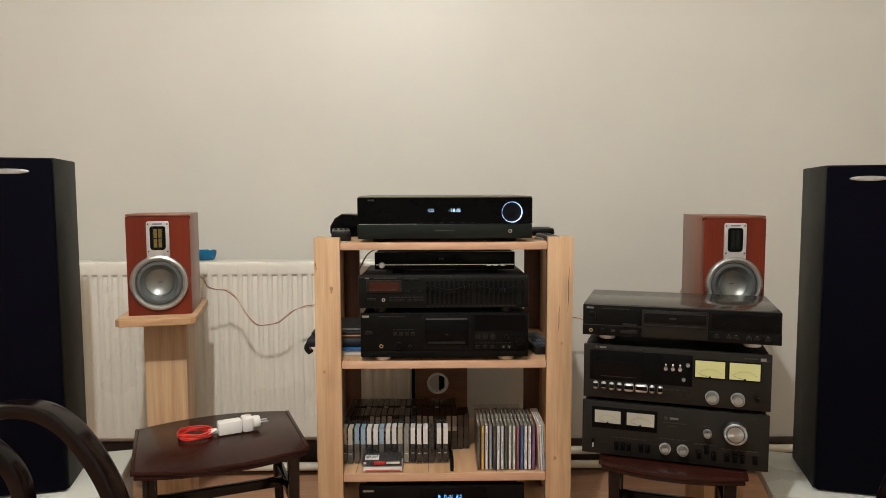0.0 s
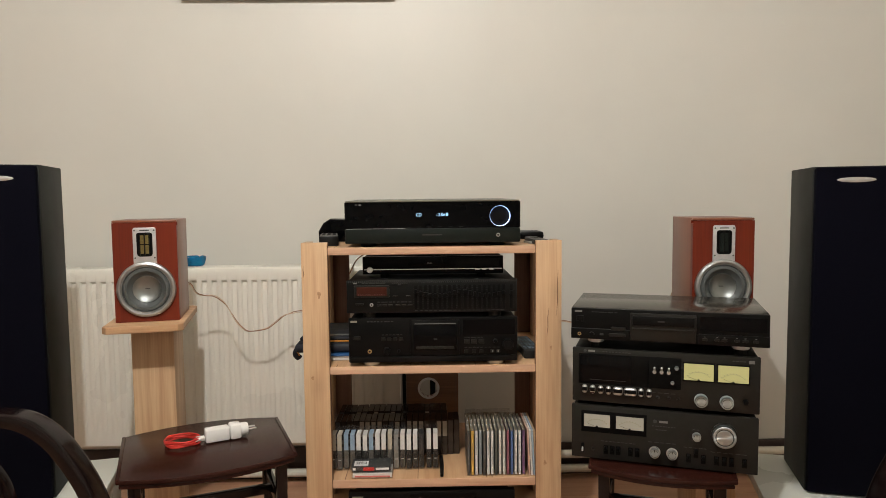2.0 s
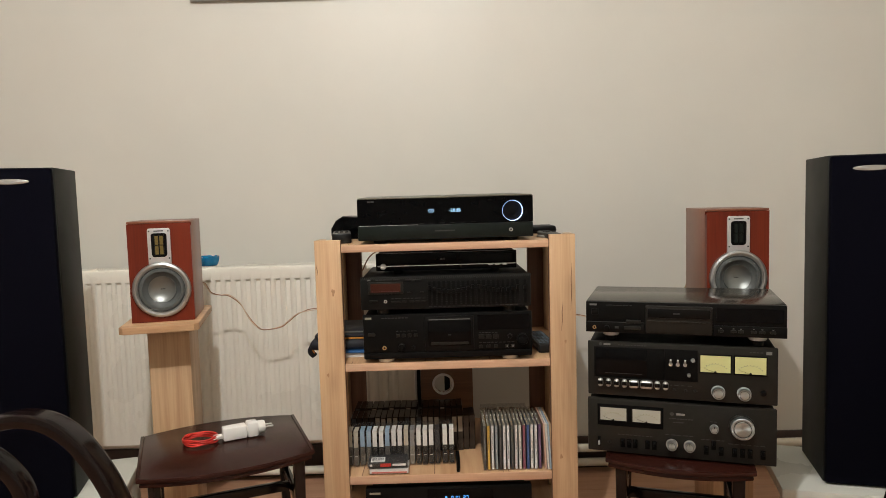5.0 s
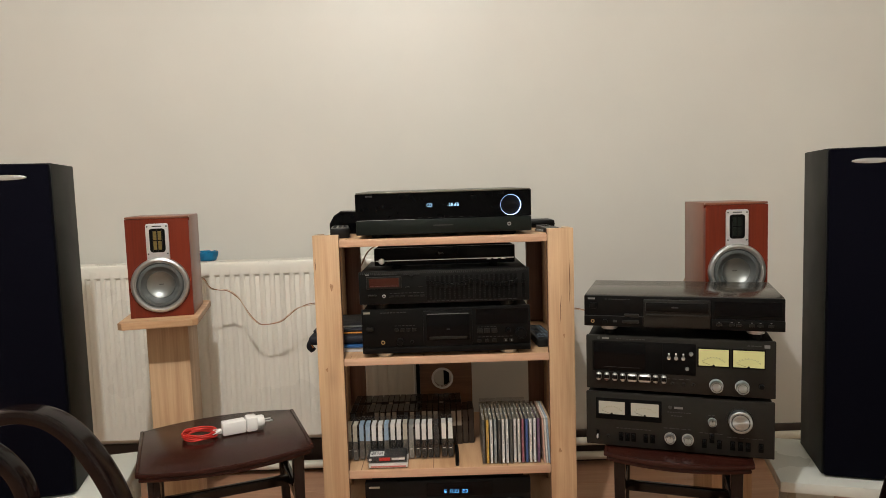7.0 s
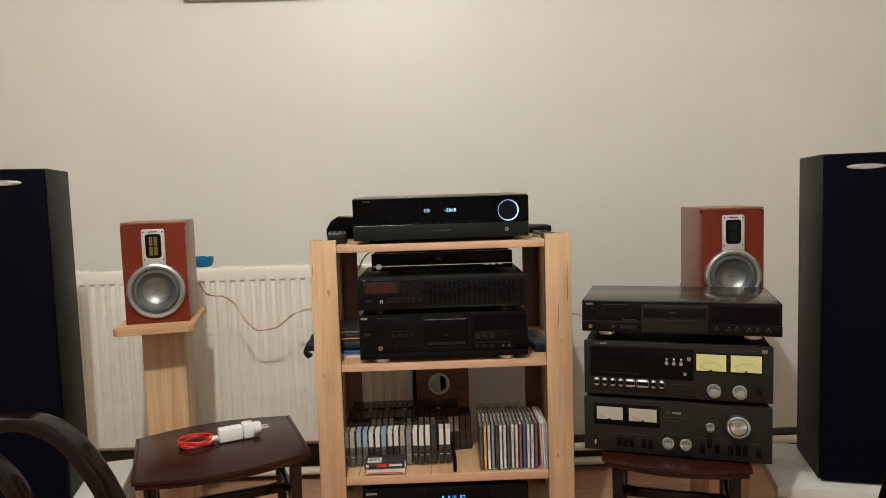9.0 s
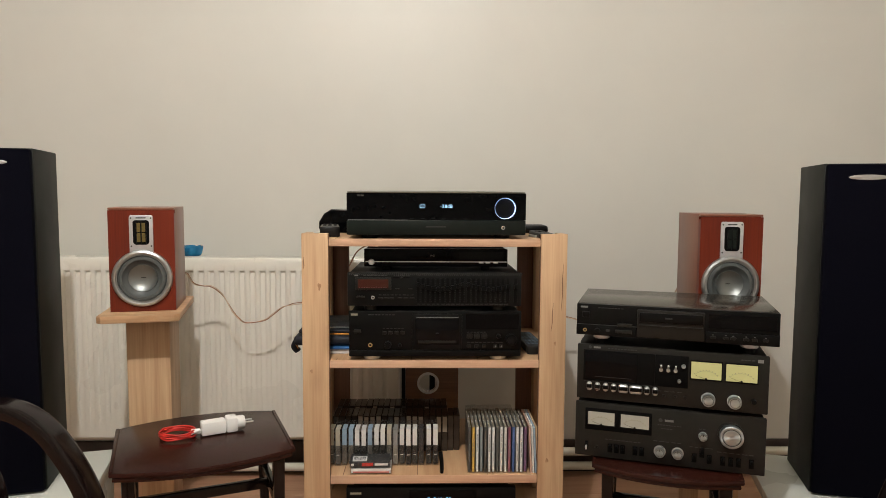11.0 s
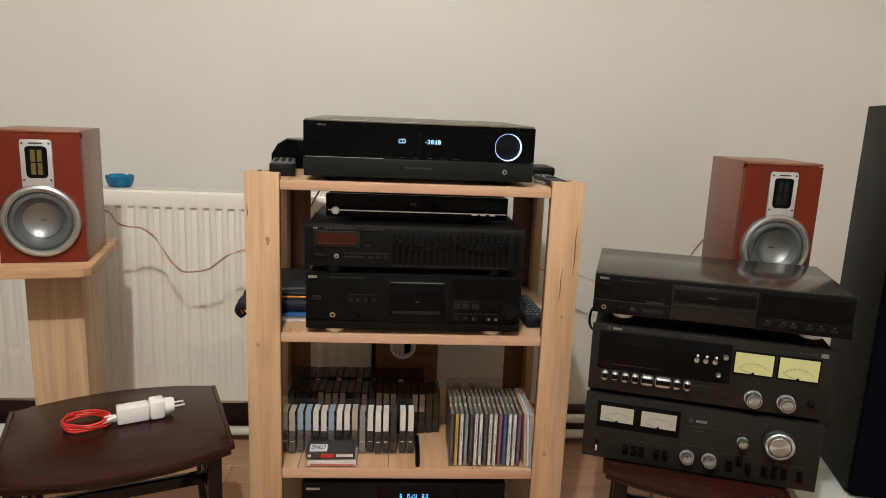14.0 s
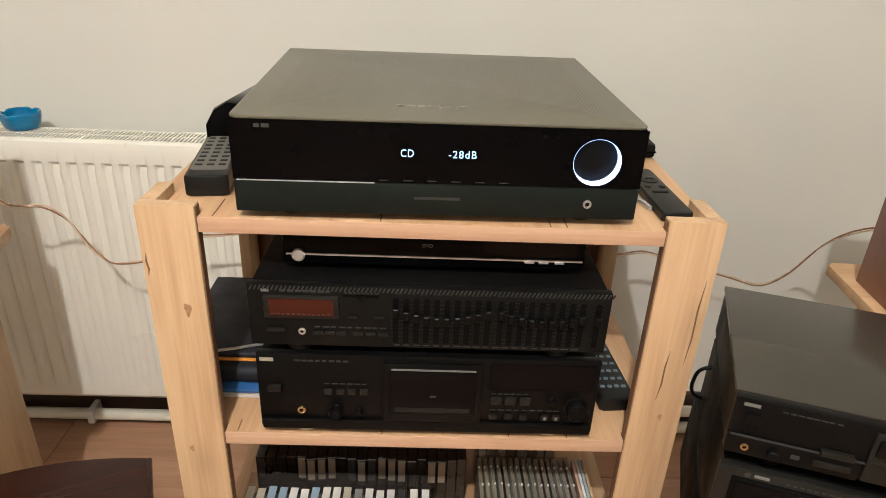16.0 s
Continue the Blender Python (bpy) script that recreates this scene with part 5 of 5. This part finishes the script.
part("usb_plug", cube(-0.047, -0.0285, -0.0075, 0.0075, 0.006, 0.0145, 0.002), PLASTW, ch)
coil = []
for k in range(0, 96):
    a = 2 * math.pi * k / 24
    coil.append(Vector((0.036 * math.cos(a) * (1 + 0.05 * math.sin(k * 1.7)), 0.032 * math.sin(a) * (1 + 0.05 * math.cos(k * 1.1)), 0.003 + 0.0032 * (k / 24) + 0.001 * math.sin(k))))
usb = thing("usb_cable", pose(-0.611, 1.522, TT) @ Matrix.Scale(1.12, 4), "red charging cable rolled into a coil", "cable")
part("coil", sweep(coil + [Vector((0.038, 0.006, 0.013)), Vector((0.0395, 0.0075, 0.011))], 0.0018, 0.0018, (0, 0, 1), 8), RED, usb)
part("plug_sleeve", sweep([Vector((0.030, -0.012, 0.011)), Vector((0.043, 0.004, 0.014))], 0.0045, 0.003, (0, 0, 1), 10), PLASTW, usb, "white plug sleeve")


# ---- loudspeaker wires ----
def wire(points, label):
    root = thing("speaker_wire", pose(0, 0, 0), label, "wire", "speaker wires")
    p = smooth_path(points, 10)
    for s, mat in ((0, COPPER), (math.pi, CLEARW)):
        q = [v + Vector((0, 0.0021 * math.cos(i * 0.10 + s), 0.0021 * math.sin(i * 0.10 + s))) for i, v in enumerate(p)]
        part("strand", sweep(q, 0.0016, 0.0016, (0, 1, 0), 6), mat, root)


wire([(-0.745, 1.87, 0.74), (-0.736, 1.95, 0.732), (-0.73, 1.99, 0.698), (-0.711, 2.01, 0.687), (-0.684, 2.02, 0.683), (-0.656, 2.03, 0.658), (-0.638, 2.03, 0.628), (-0.623, 2.03, 0.602), (-0.606, 2.03, 0.582), (-0.582, 2.03, 0.568), (-0.528, 2.03, 0.576), (-0.5, 2.03, 0.595), (-0.472, 2.03, 0.616), (-0.448, 2.03, 0.624), (-0.425, 2.03, 0.629), (-0.330, 2.037, 0.638), (-0.200, 2.073, 0.662)], "twisted copper speaker wire drooping to the rack")
wire([(0.792, 1.885, 0.750), (0.766, 1.975, 0.709), (0.770, 2.078, 0.632), (0.762, 2.158, 0.523), (0.726, 2.186, 0.480), (0.660, 2.187, 0.495), (0.530, 2.159, 0.540), (0.450, 2.159, 0.563), (0.360, 2.110, 0.580), (0.240, 2.072, 0.642)], "thin copper speaker wire running behind the stack")
solo("mains_wire", sweep(smooth_path([(0.47, 1.70, 0.60), (0.408, 1.715, 0.592), (0.396, 1.72, 0.565), (0.404, 1.725, 0.537), (0.43, 1.72, 0.53), (0.48, 1.70, 0.545)]), 0.0028, 0.0028, (0, 1, 0), 8), DECK, "black mains wire looping out behind the deck", "wire")
solo("player_lead", sweep(smooth_path([(-0.15, 2.0, 0.80), (-0.19, 2.05, 0.815), (-0.24, 2.08, 0.79), (-0.27, 2.1, 0.74)]), 0.0022, 0.0022, (0, 1, 0), 8), COPPER, "thin lead behind the disc player", "wire")


# ---- bent wood armchairs close to the camera ----
def armchair(m, label, mirror=1):
    root = thing("armchair", m, label, "armchair", "armchairs")
    q = lambda pts: smooth_path([(mirror * x, y, z) for x, y, z in pts])
    part("arm_hoop", sweep(q([(-0.52, 0, 0.40), (-0.42, 0, 0.475), (-0.31, 0, 0.535), (-0.24, 0, 0.558), (-0.18, 0, 0.566), (-0.125, 0, 0.548), (-0.075, 0, 0.498), (-0.026, 0, 0.402), (0.002, 0, 0.27), (0.01, 0, 0.12), (0.01, 0, -0.05)]), 0.013, 0.026, (0, 1, 0), 16, True), DARKWOOD, root, "bent dark wood arm")
    part("inner_hoop", sweep(q([(-0.46, 0.01, 0.40), (-0.37, 0.01, 0.50), (-0.28, 0.01, 0.505), (-0.215, 0.01, 0.45), (-0.195, 0.01, 0.37), (-0.215, 0.01, 0.29), (-0.28, 0.01, 0.23), (-0.37, 0.01, 0.22), (-0.44, 0.01, 0.29), (-0.46, 0.01, 0.39)]), 0.014, 0.018, (0, 1, 0), 12, True), DARKWOOD, root, "inner bent wood loop")
    part("rear_leg", cube(*sorted((mirror * -0.545, mirror * -0.50)), -0.022, 0.022, -0.05, 0.45, 0.004), DARKWOOD, root)
    part("seat_rail", cube(*sorted((mirror * -0.505, mirror * 0.0)), -0.012, 0.012, 0.10, 0.15, 0.003), DARKWOOD, root)
    return root


armchair(pose(-0.583, 1.11, 0.03, 0, 0, 0), "dark bent wood armchair arm beside the nest table")
armchair(pose(0.80, 1.11, 0.018, 0, 0, 0), "dark bent wood armchair arm near the tower speaker", -1)

# ---- floor planks ----
PLANK_W, PLANK_L = 0.19, 1.2
PLANK_MESH = {}


def plank_mesh(length, width):
    key = (round(length, 3), round(width, 3))
    if key not in PLANK_MESH:
        PLANK_MESH[key] = finish(cube(0.0006, length - 0.0006, 0.0006, width - 0.0006, -0.0075, 0, 0.0009, 1), "plank", LAMIN)
    return PLANK_MESH[key]


row = 0
y = REAR_Y
while y < WALL_Y - 0.01:
    x = LEFT_X - (row % 3) * 0.4
    while x < RIGHT_X:
        x0, x1, y0, y1 = max(x, LEFT_X), min(x + PLANK_L, RIGHT_X), max(y - 0.02, REAR_Y), min(y - 0.02 + PLANK_W, WALL_Y)
        o = new("plank", plank_mesh(x1 - x0, y1 - y0))
        o.matrix_basis = pose(x0, y0, FLOOR_Z)
        o.parent = floor_ob
        x += PLANK_L
    y += PLANK_W
    row += 1
